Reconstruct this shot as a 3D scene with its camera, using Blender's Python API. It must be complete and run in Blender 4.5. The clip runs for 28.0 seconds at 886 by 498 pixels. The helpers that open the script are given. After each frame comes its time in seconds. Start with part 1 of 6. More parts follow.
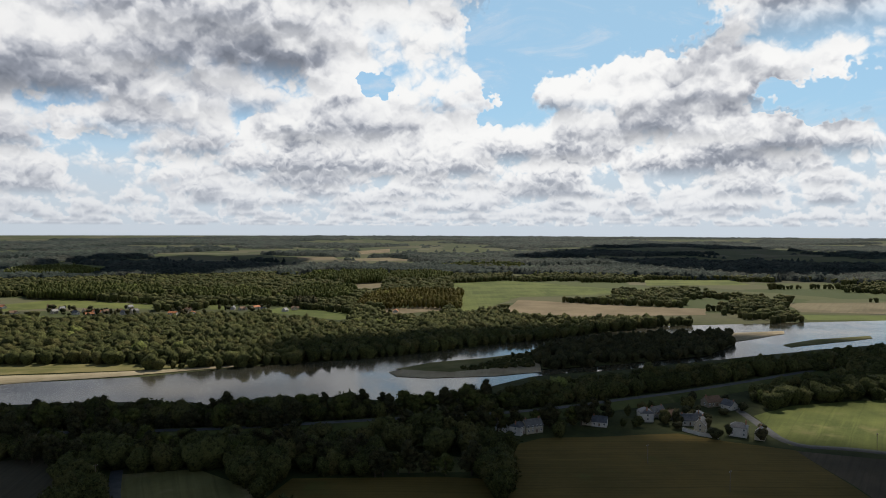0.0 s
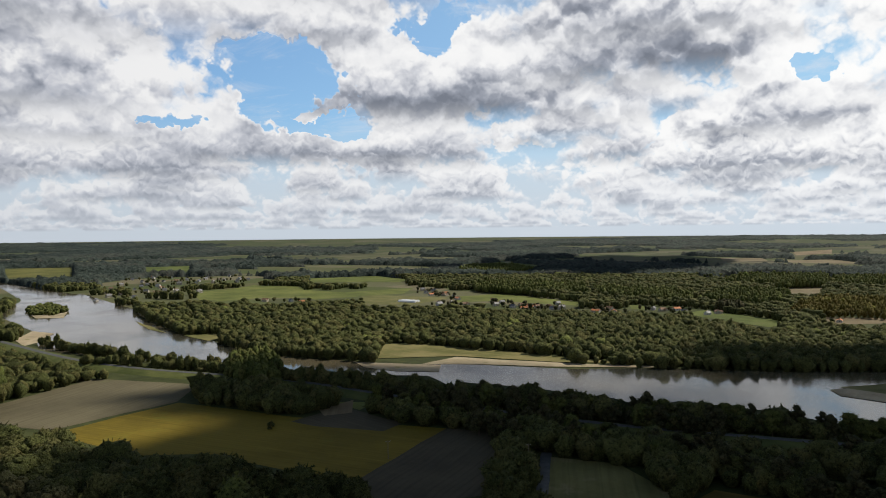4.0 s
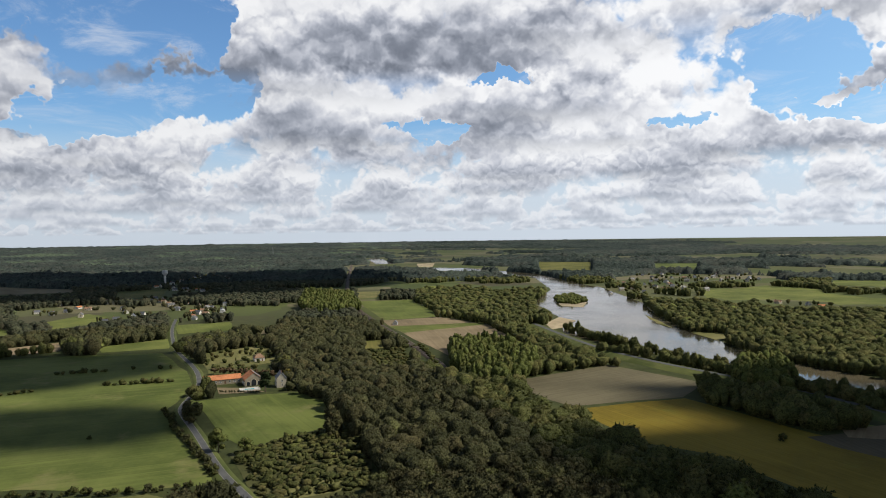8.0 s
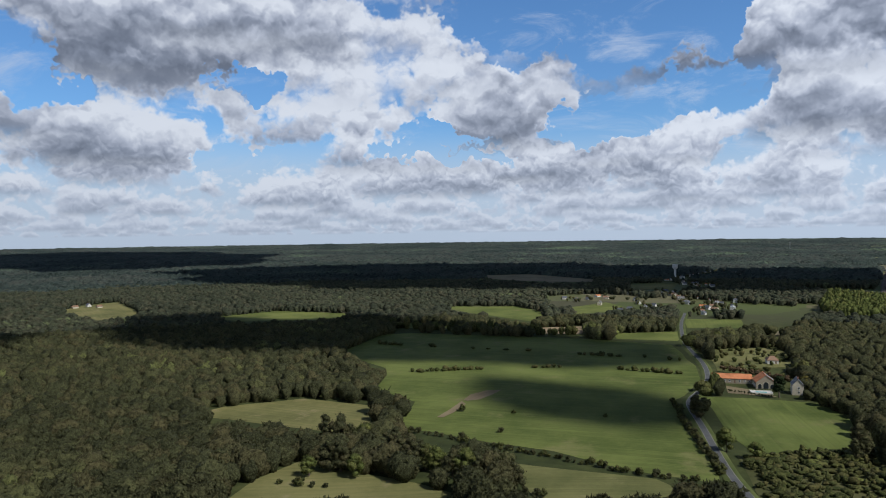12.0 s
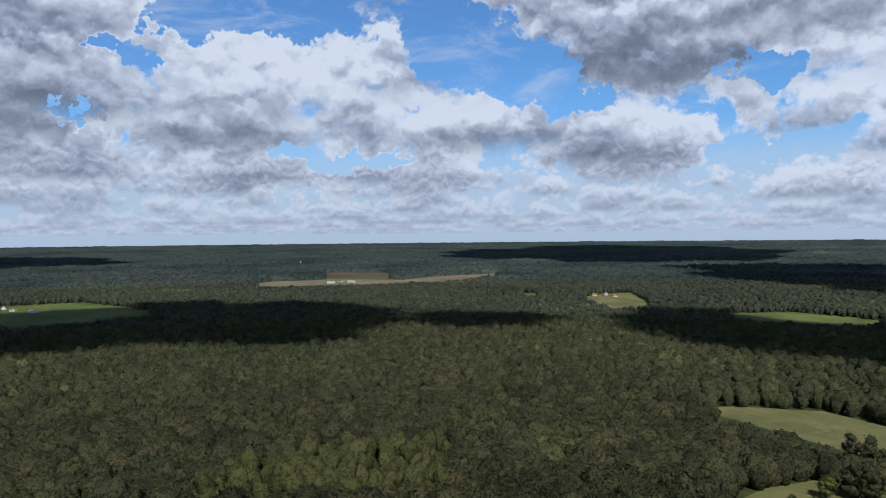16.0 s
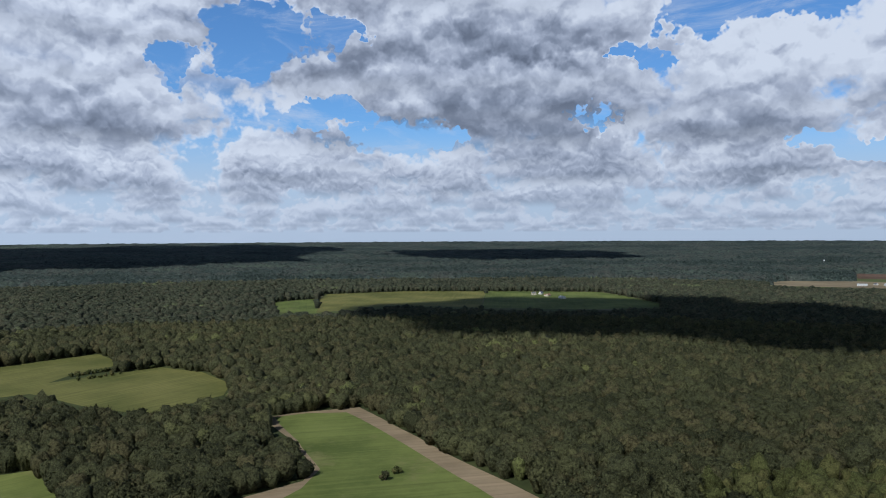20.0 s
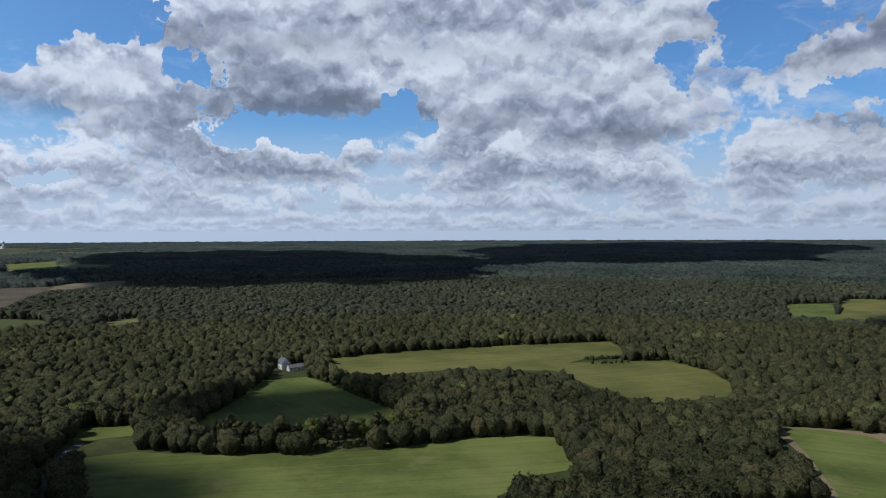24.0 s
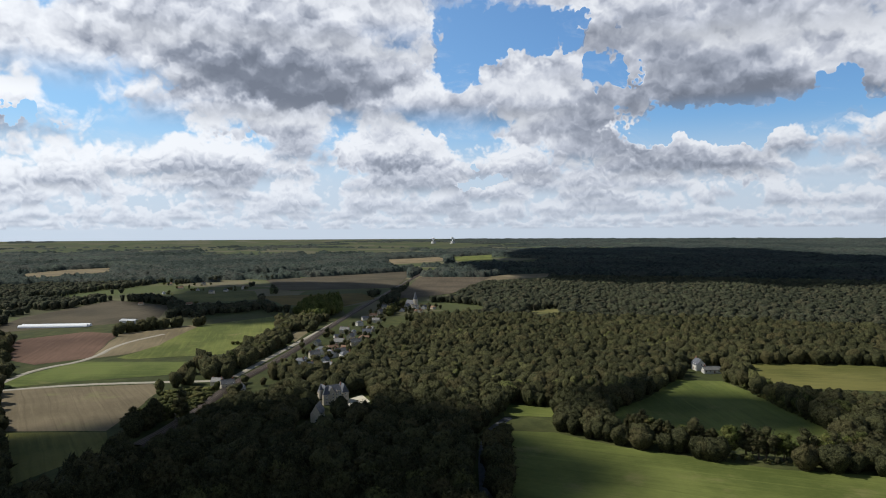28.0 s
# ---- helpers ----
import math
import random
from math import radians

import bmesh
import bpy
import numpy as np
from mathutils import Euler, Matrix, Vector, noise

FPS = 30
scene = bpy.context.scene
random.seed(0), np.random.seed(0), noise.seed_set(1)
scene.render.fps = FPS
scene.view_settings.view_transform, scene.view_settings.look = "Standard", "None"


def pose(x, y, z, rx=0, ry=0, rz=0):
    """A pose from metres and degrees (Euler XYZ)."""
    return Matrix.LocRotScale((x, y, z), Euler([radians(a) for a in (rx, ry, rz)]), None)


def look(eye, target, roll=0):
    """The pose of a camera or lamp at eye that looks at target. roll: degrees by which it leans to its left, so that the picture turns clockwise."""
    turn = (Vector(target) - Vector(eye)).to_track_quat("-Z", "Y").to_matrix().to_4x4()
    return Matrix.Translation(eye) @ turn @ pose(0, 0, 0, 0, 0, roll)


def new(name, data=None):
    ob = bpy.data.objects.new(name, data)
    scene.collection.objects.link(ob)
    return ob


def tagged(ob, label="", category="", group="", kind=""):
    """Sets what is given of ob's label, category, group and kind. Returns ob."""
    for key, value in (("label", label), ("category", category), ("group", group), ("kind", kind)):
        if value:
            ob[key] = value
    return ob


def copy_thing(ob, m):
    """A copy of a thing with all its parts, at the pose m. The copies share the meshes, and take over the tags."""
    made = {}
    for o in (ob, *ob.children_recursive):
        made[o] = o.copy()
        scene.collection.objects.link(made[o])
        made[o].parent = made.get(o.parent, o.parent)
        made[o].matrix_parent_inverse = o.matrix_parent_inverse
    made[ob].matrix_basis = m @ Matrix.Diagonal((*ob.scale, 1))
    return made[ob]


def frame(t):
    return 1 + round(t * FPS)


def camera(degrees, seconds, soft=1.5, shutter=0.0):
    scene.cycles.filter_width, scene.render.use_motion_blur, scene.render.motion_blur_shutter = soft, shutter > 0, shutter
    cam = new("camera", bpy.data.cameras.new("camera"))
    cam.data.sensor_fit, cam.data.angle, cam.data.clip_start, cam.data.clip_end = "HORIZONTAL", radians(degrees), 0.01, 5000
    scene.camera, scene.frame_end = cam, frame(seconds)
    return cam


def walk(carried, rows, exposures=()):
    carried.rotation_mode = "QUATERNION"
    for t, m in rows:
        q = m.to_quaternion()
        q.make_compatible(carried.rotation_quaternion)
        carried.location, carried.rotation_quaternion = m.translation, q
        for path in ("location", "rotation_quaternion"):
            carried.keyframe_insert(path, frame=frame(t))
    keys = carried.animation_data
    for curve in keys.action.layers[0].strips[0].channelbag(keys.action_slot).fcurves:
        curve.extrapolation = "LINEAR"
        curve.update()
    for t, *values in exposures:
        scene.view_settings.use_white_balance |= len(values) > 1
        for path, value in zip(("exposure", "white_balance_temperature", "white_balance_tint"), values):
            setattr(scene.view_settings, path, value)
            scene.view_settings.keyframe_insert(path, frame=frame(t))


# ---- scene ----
SPAN = 28.0
HOVER = 110.0
# the drone hovers and turns: seconds, heading to the left, pitch, roll
TURN = [
    (0.0, 0.0, -1.51, -0.21), (0.5, 0.71, -1.54, -0.09), (1.0, 3.6, -1.54, 0.07), (1.5, 8.49, -1.51, 0.16), (2.0, 13.42, -1.51, 0.28),
    (2.5, 18.36, -1.47, 0.42), (3.0, 23.3, -1.43, 0.51), (3.5, 28.25, -1.4, 0.53), (5.5, 48.0, -1.21, 0.7), (6.0, 52.95, -1.18, 0.7),
    (6.5, 57.9, -1.16, 0.74), (7.0, 62.87, -1.13, 0.78), (7.5, 67.83, -1.12, 0.77), (8.0, 72.79, -1.09, 0.79), (8.5, 77.75, -1.08, 0.83),
    (9.0, 82.72, -1.06, 0.79), (9.5, 87.67, -1.05, 0.79), (10.0, 92.63, -1.02, 0.87), (10.5, 97.59, -1.0, 0.85), (11.0, 102.57, -0.99, 0.81),
    (11.5, 107.57, -0.97, 0.77), (12.0, 112.55, -0.97, 0.77), (12.5, 117.5, -0.96, 0.74), (14.5, 137.37, -0.96, 0.66), (15.0, 142.34, -0.94, 0.59),
    (15.5, 147.3, -0.94, 0.56), (16.0, 152.26, -0.96, 0.53), (16.5, 157.27, -0.97, 0.48), (17.0, 162.24, -0.97, 0.49), (17.5, 167.23, -0.97, 0.46),
    (18.0, 172.19, -0.97, 0.41), (18.5, 177.15, -1.0, 0.38), (19.0, 182.13, -1.02, 0.28), (19.5, 187.1, -1.02, 0.27), (20.0, 192.06, -1.04, 0.28),
    (20.5, 197.02, -1.07, 0.24), (21.0, 201.99, -1.08, 0.22), (21.5, 206.97, -1.11, 0.19), (23.5, 226.51, -1.12, 0.19), (24.0, 231.49, -1.13, 0.22),
    (24.5, 236.45, -1.15, 0.25), (25.0, 241.38, -1.13, 0.29), (25.5, 246.33, -1.15, 0.28), (26.0, 251.28, -1.16, 0.28), (26.5, 256.22, -1.19, 0.29),
    (27.0, 261.16, -1.22, 0.35), (27.3, 264.1, -1.24, 0.33), (27.5, 264.19, -1.24, 0.33), (28.0, 264.22, -1.28, 0.24),
]
cam = camera(64.26, SPAN, soft=1.0)
walk(cam, [(t, pose(0, 0, HOVER, 90 + p, 0, a) @ pose(0, 0, 0, 0, 0, -r)) for t, a, p, r in TURN],
     exposures=[(0.0, -0.08, 6500, 10), (4.0, 0.0, 6500, 10), (7.0, 0.14, 6450, 10), (9.0, 0.16, 6350, 10), (10.0, -0.02, 6200, 10), (12.0, -0.04, 5800, 10), (17.0, -0.03, 5500, 10), (25.0, -0.16, 5600, 10), (28.0, 0.06, 6150, 10)])


def aim(az, el=0.0):
    """Unit vector from a heading (degrees to the left of +y) and an elevation."""
    a, e = radians(az), radians(el)
    return Vector((-math.sin(a) * math.cos(e), math.cos(a) * math.cos(e), math.sin(e)))


# ---------------------------------------------------------------- sun and sky
SUN_AZ, SUN_EL = -18.0, 46.0
sun = new("sun", bpy.data.lights.new("sun", "SUN"))
sun.data.energy, sun.data.angle, sun.data.color = 4.7, radians(0.6), (1.0, 0.93, 0.80)
sun.matrix_world = look(aim(SUN_AZ, SUN_EL) * 3000, (0, 0, 0))

world = bpy.data.worlds.new("sky")
scene.world = world
world.use_nodes = True
world.cycles.sampling_method, world.cycles.sample_map_resolution = "MANUAL", 512


class Net:
    """Small helper to write node trees as expressions."""

    def __init__(self, tree):
        self.tree = tree
        tree.nodes.clear()

    def node(self, kind, ins=(), **props):
        n = self.tree.nodes.new(kind)
        for key, value in props.items():
            setattr(n, key, value)
        for i, v in (ins.items() if isinstance(ins, dict) else enumerate(ins)):
            if v is None:
                continue
            if isinstance(v, bpy.types.NodeSocket):
                self.tree.links.new(v, n.inputs[i])
            else:
                n.inputs[i].default_value = v
        return n

    def math(self, op, a, b=None, c=None, clamp=False):
        return self.node("ShaderNodeMath", (a, b, c), operation=op, use_clamp=clamp).outputs[0]

    def vec(self, op, a, b=None):
        n = self.node("ShaderNodeVectorMath", (a, b), operation=op)
        return n.outputs["Value"] if op in ("LENGTH", "DOT_PRODUCT") else n.outputs["Vector"]

    def noise(self, v, scale, detail=4.0, rough=0.55, distort=0.0):
        return self.node("ShaderNodeTexNoise", {"Vector": v, "Scale": scale, "Detail": detail, "Roughness": rough, "Distortion": distort}).outputs[0]

    def step(self, v, lo, hi, out_lo=0.0, out_hi=1.0):
        return self.node("ShaderNodeMapRange", (v, lo, hi, out_lo, out_hi), interpolation_type="SMOOTHSTEP").outputs[0]

    def mix(self, f, a, b, kind="MIX"):
        n = self.node("ShaderNodeMix", data_type="RGBA", blend_type=kind)
        for i, v in ((0, f), (6, a), (7, b)):
            if isinstance(v, bpy.types.NodeSocket):
                self.tree.links.new(v, n.inputs[i])
            else:
                n.inputs[i].default_value = v if i == 0 else (*v, 1.0)[:4]
        return n.outputs[2]

    def ramp(self, f, stops):
        n = self.node("ShaderNodeValToRGB", (f,))
        el = n.color_ramp.elements
        while len(el) < len(stops):
            el.new(0.5)
        for e, (p, c) in zip(el, stops):
            e.position, e.color = p, (*c, 1.0)
        return n.outputs[0]


# the sky of this day, as heading, elevation, half width, half height in degrees: clear gaps between the cumulus
GAPS_A = [
    (-30.3, 9.6, 2.7, 1.6), (-26.8, 9.3, 4.0, 1.6), (-16.1, 16.3, 4.6, 2.8), (-9.7, 15.7, 5.3, 3.2), (-5.7, 15.4, 3.4, 4.6), (-5.2, 11.1, 2.0, 2.3),
    (5.9, 11.7, 1.3, 0.8), (33.2, 16.2, 2.7, 2.1), (41.6, 9.2, 1.3, 0.6), (42.6, 8.5, 3.2, 0.7), (45.4, 12.6, 5.5, 2.1), (46.3, 10.6, 2.3, 2.1),
    (47.5, 14.1, 3.7, 1.0), (53.9, 8.6, 1.7, 0.6), (55.3, 8.4, 1.8, 0.5), (67.7, 12.5, 2.8, 0.6), (72.8, 8.3, 3.2, 0.6), (90.8, 15.0, 2.5, 2.3),
    (92.5, 11.6, 4.5, 2.8),
]
GAPS_B = [
    (96.5, 10.1, 4.6, 1.4), (97.0, 15.8, 7.7, 3.9), (100.3, 8.6, 5.0, 1.3), (107.1, 16.4, 4.1, 3.0), (111.8, 8.3, 3.4, 0.9), (112.6, 6.8, 5.3, 0.6),
    (128.1, 12.1, 2.2, 1.3), (128.2, 6.3, 3.3, 0.8), (142.1, 12.1, 2.4, 2.1), (144.7, 12.1, 3.6, 2.1), (147.3, 14.2, 6.2, 2.8), (150.8, 16.6, 5.2, 2.3),
    (160.0, 6.1, 5.5, 0.7), (163.8, 6.4, 1.8, 0.7), (165.0, 16.8, 6.0, 1.6), (172.2, 16.7, 2.7, 1.8), (175.7, 13.6, 1.7, 1.3), (180.0, 9.4, 1.2, 1.3),
    (192.2, 7.9, 2.1, 0.8),
]
GAPS_C = [
    (196.3, 8.1, 3.7, 1.8), (200.3, 15.8, 2.7, 1.4), (202.1, 9.8, 4.0, 1.1), (204.5, 15.1, 3.5, 2.3), (207.3, 16.3, 3.8, 1.8), (207.7, 13.8, 3.3, 1.8),
    (213.1, 13.0, 2.4, 1.4), (234.2, 9.7, 2.0, 1.5), (236.2, 8.4, 2.2, 1.4), (242.0, 8.0, 5.0, 1.5), (247.0, 8.4, 3.6, 1.6), (251.4, 12.3, 1.8, 1.6),
    (252.2, 16.1, 1.5, 1.0), (254.3, 15.3, 2.5, 1.8), (258.0, 15.6, 3.6, 1.8), (260.7, 4.2, 1.8, 0.5), (262.0, 15.0, 3.2, 2.8), (294.9, 8.2, 1.4, 0.6),
]

# heaped clouds: heading, elevation of the middle, half width, half height, depth of the shade at the base
HEAPS_A = [
    (14.2, 15.5, 6.3, 3.7, 1.2), (2.8, 12.3, 8.2, 6.3, 0.7), (30.1, 11.9, 5.4, 3.1, 1.2), (26.2, 7.7, 2.7, 1.2, 0.6), (-13.7, 9.6, 6.2, 4.7, 0.9),
    (-23.4, 6.9, 5.0, 2.8, 0.9), (156.7, 14.9, -173.3, 3.3, 1.0), (12.4, 7.8, 3.5, 1.5, 0.9), (47.9, 9.9, 7.3, 4.5, 0.6), (31.4, 12.2, 9.4, 3.3, 1.0),
    (46.2, 17.1, 10.5, 2.7, 0.5), (72.2, 16.7, 15.0, 3.9, 1.6), (82.9, 10.2, 6.6, 3.8, 0.9), (68.8, 10.2, 9.6, 2.7, 0.6),
]
HEAPS_B = [
    (52.5, 11.5, 7.2, 2.7, 0.8), (57.0, 7.8, 8.8, 3.7, 0.6), (35.6, 11.9, 5.9, 3.0, 1.2), (40.0, 6.8, 4.8, 2.3, 0.8), (93.4, 6.1, 3.4, 2.5, 0.5),
    (114.7, 11.5, 16.7, 3.8, 0.8), (128.1, 15.4, 8.3, 3.8, 1.3), (104.9, 5.5, 14.2, 1.6, 0.6), (165.2, 10.6, 12.0, 5.1, 1.0), (151.2, 9.1, 4.8, 3.5, 0.6),
    (137.2, 7.2, 7.0, 2.8, 0.8), (130.1, 14.8, 11.0, 4.4, 1.7), (125.3, 10.6, 6.2, 4.0, 1.0), (180.8, 10.7, 5.2, 4.8, 0.9),
]
HEAPS_C = [
    (166.6, 5.7, 6.9, 1.9, 0.7), (215.3, 10.2, 8.7, 4.2, 1.1), (204.6, 6.1, 5.1, 2.5, 0.7), (191.0, 11.3, 13.8, 3.2, 0.8), (183.1, 17.2, 10.0, 4.1, 1.2),
    (168.1, 10.2, 9.1, 4.8, 0.9), (256.1, 10.5, 7.5, 3.4, 0.9), (274.1, 14.3, 11.0, 4.8, 1.5), (278.8, 8.8, 6.4, 1.8, 0.8), (267.1, 6.6, 5.3, 1.5, 0.9),
    (244.1, 14.7, 8.7, 5.8, 1.3), (226.7, 11.5, 9.2, 5.0, 1.0), (227.4, 5.8, 3.0, 1.6, 0.7), (243.3, 5.8, 6.2, 1.6, 0.6),
]


net = Net(world.node_tree)
way = net.node("ShaderNodeTexCoord").outputs["Generated"]
xyz = net.node("ShaderNodeSeparateXYZ", (way,))
turned = net.node("ShaderNodeVectorRotate", {"Vector": way, "Angle": -radians(132)}, rotation_type="Z_AXIS").outputs[0]
txyz = net.node("ShaderNodeSeparateXYZ", (turned,))
az = net.math("MULTIPLY", net.math("ARCTAN2", net.math("MULTIPLY", txyz.outputs[0], -1.0), txyz.outputs[1]), 180 / math.pi)
el = net.math("MULTIPLY", net.math("ARCSINE", xyz.outputs[2]), 180 / math.pi)
chart = net.node("ShaderNodeCombineXYZ", (az, el, 0.0)).outputs[0]
wobble = net.node("ShaderNodeTexNoise", {"Vector": way, "Scale": 15.0, "Detail": 4.0, "Roughness": 0.66}).outputs[1]
wob = net.vec("MULTIPLY", net.vec("SUBTRACT", wobble, (0.5, 0.5, 0.5)), (11.0, 6.0, 0.0))
chart = net.vec("ADD", chart, wob)


def layout(lists):
    total = None
    for a, e, w, h in [row for rows in lists for row in rows]:
        a, w, h = a - 132, w * 1.35, h * 1.35
        m = net.node("ShaderNodeMapping", {"Vector": chart, "Location": (-a / w, -e / h, 0), "Scale": (1 / w, 1 / h, 1)}).outputs[0]
        g = net.node("ShaderNodeTexGradient", (m,), gradient_type="SPHERICAL").outputs[1]
        total = g if total is None else net.math("MAXIMUM", g, total)
    return total


gaps = net.step(layout([GAPS_A, GAPS_B, GAPS_C]), 0.0, 0.75)

heaped, level = None, None
lifted = net.node("ShaderNodeSeparateXYZ", (chart,)).outputs[1]
for a, e, w, h, deep in HEAPS_A + HEAPS_B + HEAPS_C:
    w, h = w * 1.12, h * 1.12
    m = net.node("ShaderNodeMapping", {"Vector": chart, "Location": (-(a - 132) / w, -e / h, 0), "Scale": (1 / w, 1 / h, 1)}).outputs[0]
    g = net.step(net.node("ShaderNodeTexGradient", (m,), gradient_type="SPHERICAL").outputs[1], 0.0, 0.45)
    v = net.step(lifted, e - 0.75 * h, e + 0.65 * h, -deep, 0.75)
    heaped = g if heaped is None else net.math("MAXIMUM", heaped, g)
    level = net.math("MULTIPLY", v, g) if level is None else net.math("ADD", net.math("MULTIPLY", level, net.math("SUBTRACT", 1.0, g)), net.math("MULTIPLY", v, g))


def puffs(scale, dz):
    """Rounded cauliflower heads with creases between them."""
    v = net.vec("ADD", net.vec("MULTIPLY", bent, (1.0, 1.0, 1.35)), (0.0, 0.0, dz))
    f = net.node("ShaderNodeTexVoronoi", {"Vector": v, "Scale": scale, "Detail": 1.0, "Roughness": 0.5}).outputs[0]
    return net.math("SUBTRACT", 0.5, f)


stir = net.node("ShaderNodeTexNoise", {"Vector": way, "Scale": 26.0, "Detail": 3.0, "Roughness": 0.6}).outputs[1]
bent = net.vec("ADD", way, net.vec("MULTIPLY", net.vec("SUBTRACT", stir, (0.5, 0.5, 0.5)), (0.05, 0.05, 0.04)))
NEARBY = net.step(el, 3.5, 10.0)
small, large = puffs(62.0, 0.0), puffs(21.0, 0.0)
head = net.math("ADD", net.math("MULTIPLY", small, net.math("MULTIPLY_ADD", NEARBY, -0.6, 1.0)), net.math("MULTIPLY", large, NEARBY))
relief = net.math("ADD", net.math("MULTIPLY", net.math("SUBTRACT", small, puffs(62.0, 0.008)), net.math("MULTIPLY_ADD", NEARBY, -0.35, 0.55)),
                  net.math("MULTIPLY", net.math("SUBTRACT", large, puffs(21.0, 0.024)), net.math("MULTIPLY", NEARBY, 0.8)))
ragged = net.noise(way, 70.0, 3.0, 0.65)

toward = net.math("MAXIMUM", net.vec("DOT_PRODUCT", way, tuple(aim(SUN_AZ, 20))), 0.0)
air = net.node("ShaderNodeTexSky", sky_type="NISHITA")
air.sun_disc, air.sun_elevation, air.sun_rotation, air.air_density, air.dust_density = False, radians(SUN_EL), radians(-SUN_AZ), 1.0, 0.6
blue = net.mix(1.0, air.outputs[0], (0.078, 0.108, 0.135), "MULTIPLY")
blue = net.mix(net.math("MULTIPLY", net.step(el, 9.0, 0.0), 0.5), blue, (0.50, 0.64, 0.80))
blue = net.mix(net.math("MULTIPLY", net.math("POWER", toward, 1.5), 0.75), blue, (0.36, 0.56, 0.68))
# thin high veils
veil = net.noise(net.vec("MULTIPLY", way, (1.0, 1.0, 3.0)), 7.0, 6.0, 0.65, 0.8)
sky = net.mix(net.step(veil, 0.50, 0.78, 0.0, 0.55), blue, (0.74, 0.77, 0.82))

# the cumulus deck: curtains of cloud one behind the other, distances in heights of the cloud base
flat = net.vec("NORMALIZE", net.vec("MULTIPLY", way, (1.0, 1.0, 0.0)))
slope = net.math("ADD", net.math("TANGENT", net.math("MULTIPLY", el, math.pi / 180)), 0.006)
low_deck = net.step(el, 9.0, 4.0, 0.0, 0.022)
sky = net.mix(net.step(el, 9.5, 3.5, 0.0, 0.7), sky, (0.62, 0.68, 0.76))
cover = None
for k in reversed(range(15)):
    d = 2.75 * 1.265 ** k
    h = net.math("MULTIPLY", slope, d)
    at = net.vec("ADD", net.vec("MULTIPLY", flat, (d, d, 0.0)), net.node("ShaderNodeCombineXYZ", (0.0, 0.0, net.math("MULTIPLY", h, 1.15))).outputs[0])
    body = net.noise(at, 0.58, 4.0, 0.48)
    above = net.noise(net.vec("ADD", at, (0.05, 0.10, 0.30)), 0.58, 1.5, 0.45)
    thin = net.math("MULTIPLY_ADD", net.math("MAXIMUM", net.math("SUBTRACT", h, 1.0), 0.0), 0.16, 0.422)
    more = net.math("SUBTRACT", net.math("MULTIPLY", heaped, 0.10), net.math("MULTIPLY", gaps, 0.34))
    full = net.math("SUBTRACT", net.math("ADD", net.math("ADD", body, net.math("ADD", more, low_deck)), net.math("MULTIPLY", head, 0.085)), thin)
    full = net.math("ADD", full, net.math("MULTIPLY", net.math("SUBTRACT", ragged, 0.5), 0.035))
    mask = net.math("MULTIPLY", net.step(full, 0.0, 0.075), net.step(h, 0.78, 1.08))
    # the more cloud stands above a place, the less sun it gets
    over = net.math("ADD", net.math("SUBTRACT", above, thin), -0.04)
    glow = net.step(over, 0.22, -0.10, 0.52, 0.94)
    glow = net.math("ADD", glow, net.step(h, 0.85, 1.40, -0.34, 0.18))
    glow = net.math("ADD", glow, net.math("MULTIPLY", relief, 0.62))
    glow = net.math("ADD", glow, net.step(full, 0.10, 0.0, 0.0, 0.22))
    glow = net.math("ADD", glow, net.math("MULTIPLY", net.math("SUBTRACT", ragged, 0.5), 0.05))
    glow = net.math("ADD", glow, net.math("MULTIPLY", level, 0.34), clamp=True)
    far = (k / 14) ** 1.5
    stops = [(0.0, (0.175, 0.195, 0.24)), (0.30, (0.31, 0.335, 0.395)), (0.58, (0.55, 0.57, 0.63)), (0.9, (0.90, 0.90, 0.905))]
    tone = net.ramp(glow, [(p, tuple(c + (g - c) * 0.35 * far for c, g in zip(rgb, (0.58, 0.63, 0.69)))) for p, rgb in stops])
    tone = net.mix(net.math("MULTIPLY", net.math("POWER", toward, 2.0), net.step(glow, 0.25, 0.85)), tone, (0.97, 0.97, 0.96))
    sky = net.mix(mask, sky, tone)
    cover = mask if cover is None else net.math("MAXIMUM", cover, mask)
hazy = net.step(el, 6.0, -0.5)
sky = net.mix(net.math("MULTIPLY", hazy, 0.5), sky, (0.60, 0.65, 0.72))
sky = net.mix(net.step(el, -0.3, -1.2), sky, (0.05, 0.06, 0.05))
# unseen sky overhead, greyed like a cloud deck and darkened to deepen the land's shade
under = net.step(el, 20.0, 44.0, 0.0, 0.95)
sky = net.mix(under, sky, net.mix(cover, (0.07, 0.11, 0.18), (0.095, 0.10, 0.115)))
facing = net.math("MULTIPLY_ADD", net.vec("DOT_PRODUCT", way, tuple(aim(SUN_AZ, 0))), 0.12, 0.92)
sky = net.mix(1.0, sky, net.node("ShaderNodeCombineColor", (facing, facing, facing)).outputs[0], "MULTIPLY")
back = net.node("ShaderNodeBackground", (sky, 1.0))
net.node("ShaderNodeOutputWorld", (back.outputs[0],))


# ---------------------------------------------------------------- the cumulus overhead, which shades parts of the land
M_CLOUD = bpy.data.materials.new("cloud_white")
M_CLOUD.use_nodes = True
cn = Net(M_CLOUD.node_tree)
cn.node("ShaderNodeOutputMaterial", (cn.node("ShaderNodeBsdfDiffuse", ((0.85, 0.86, 0.88, 1.0),)).outputs[0],))


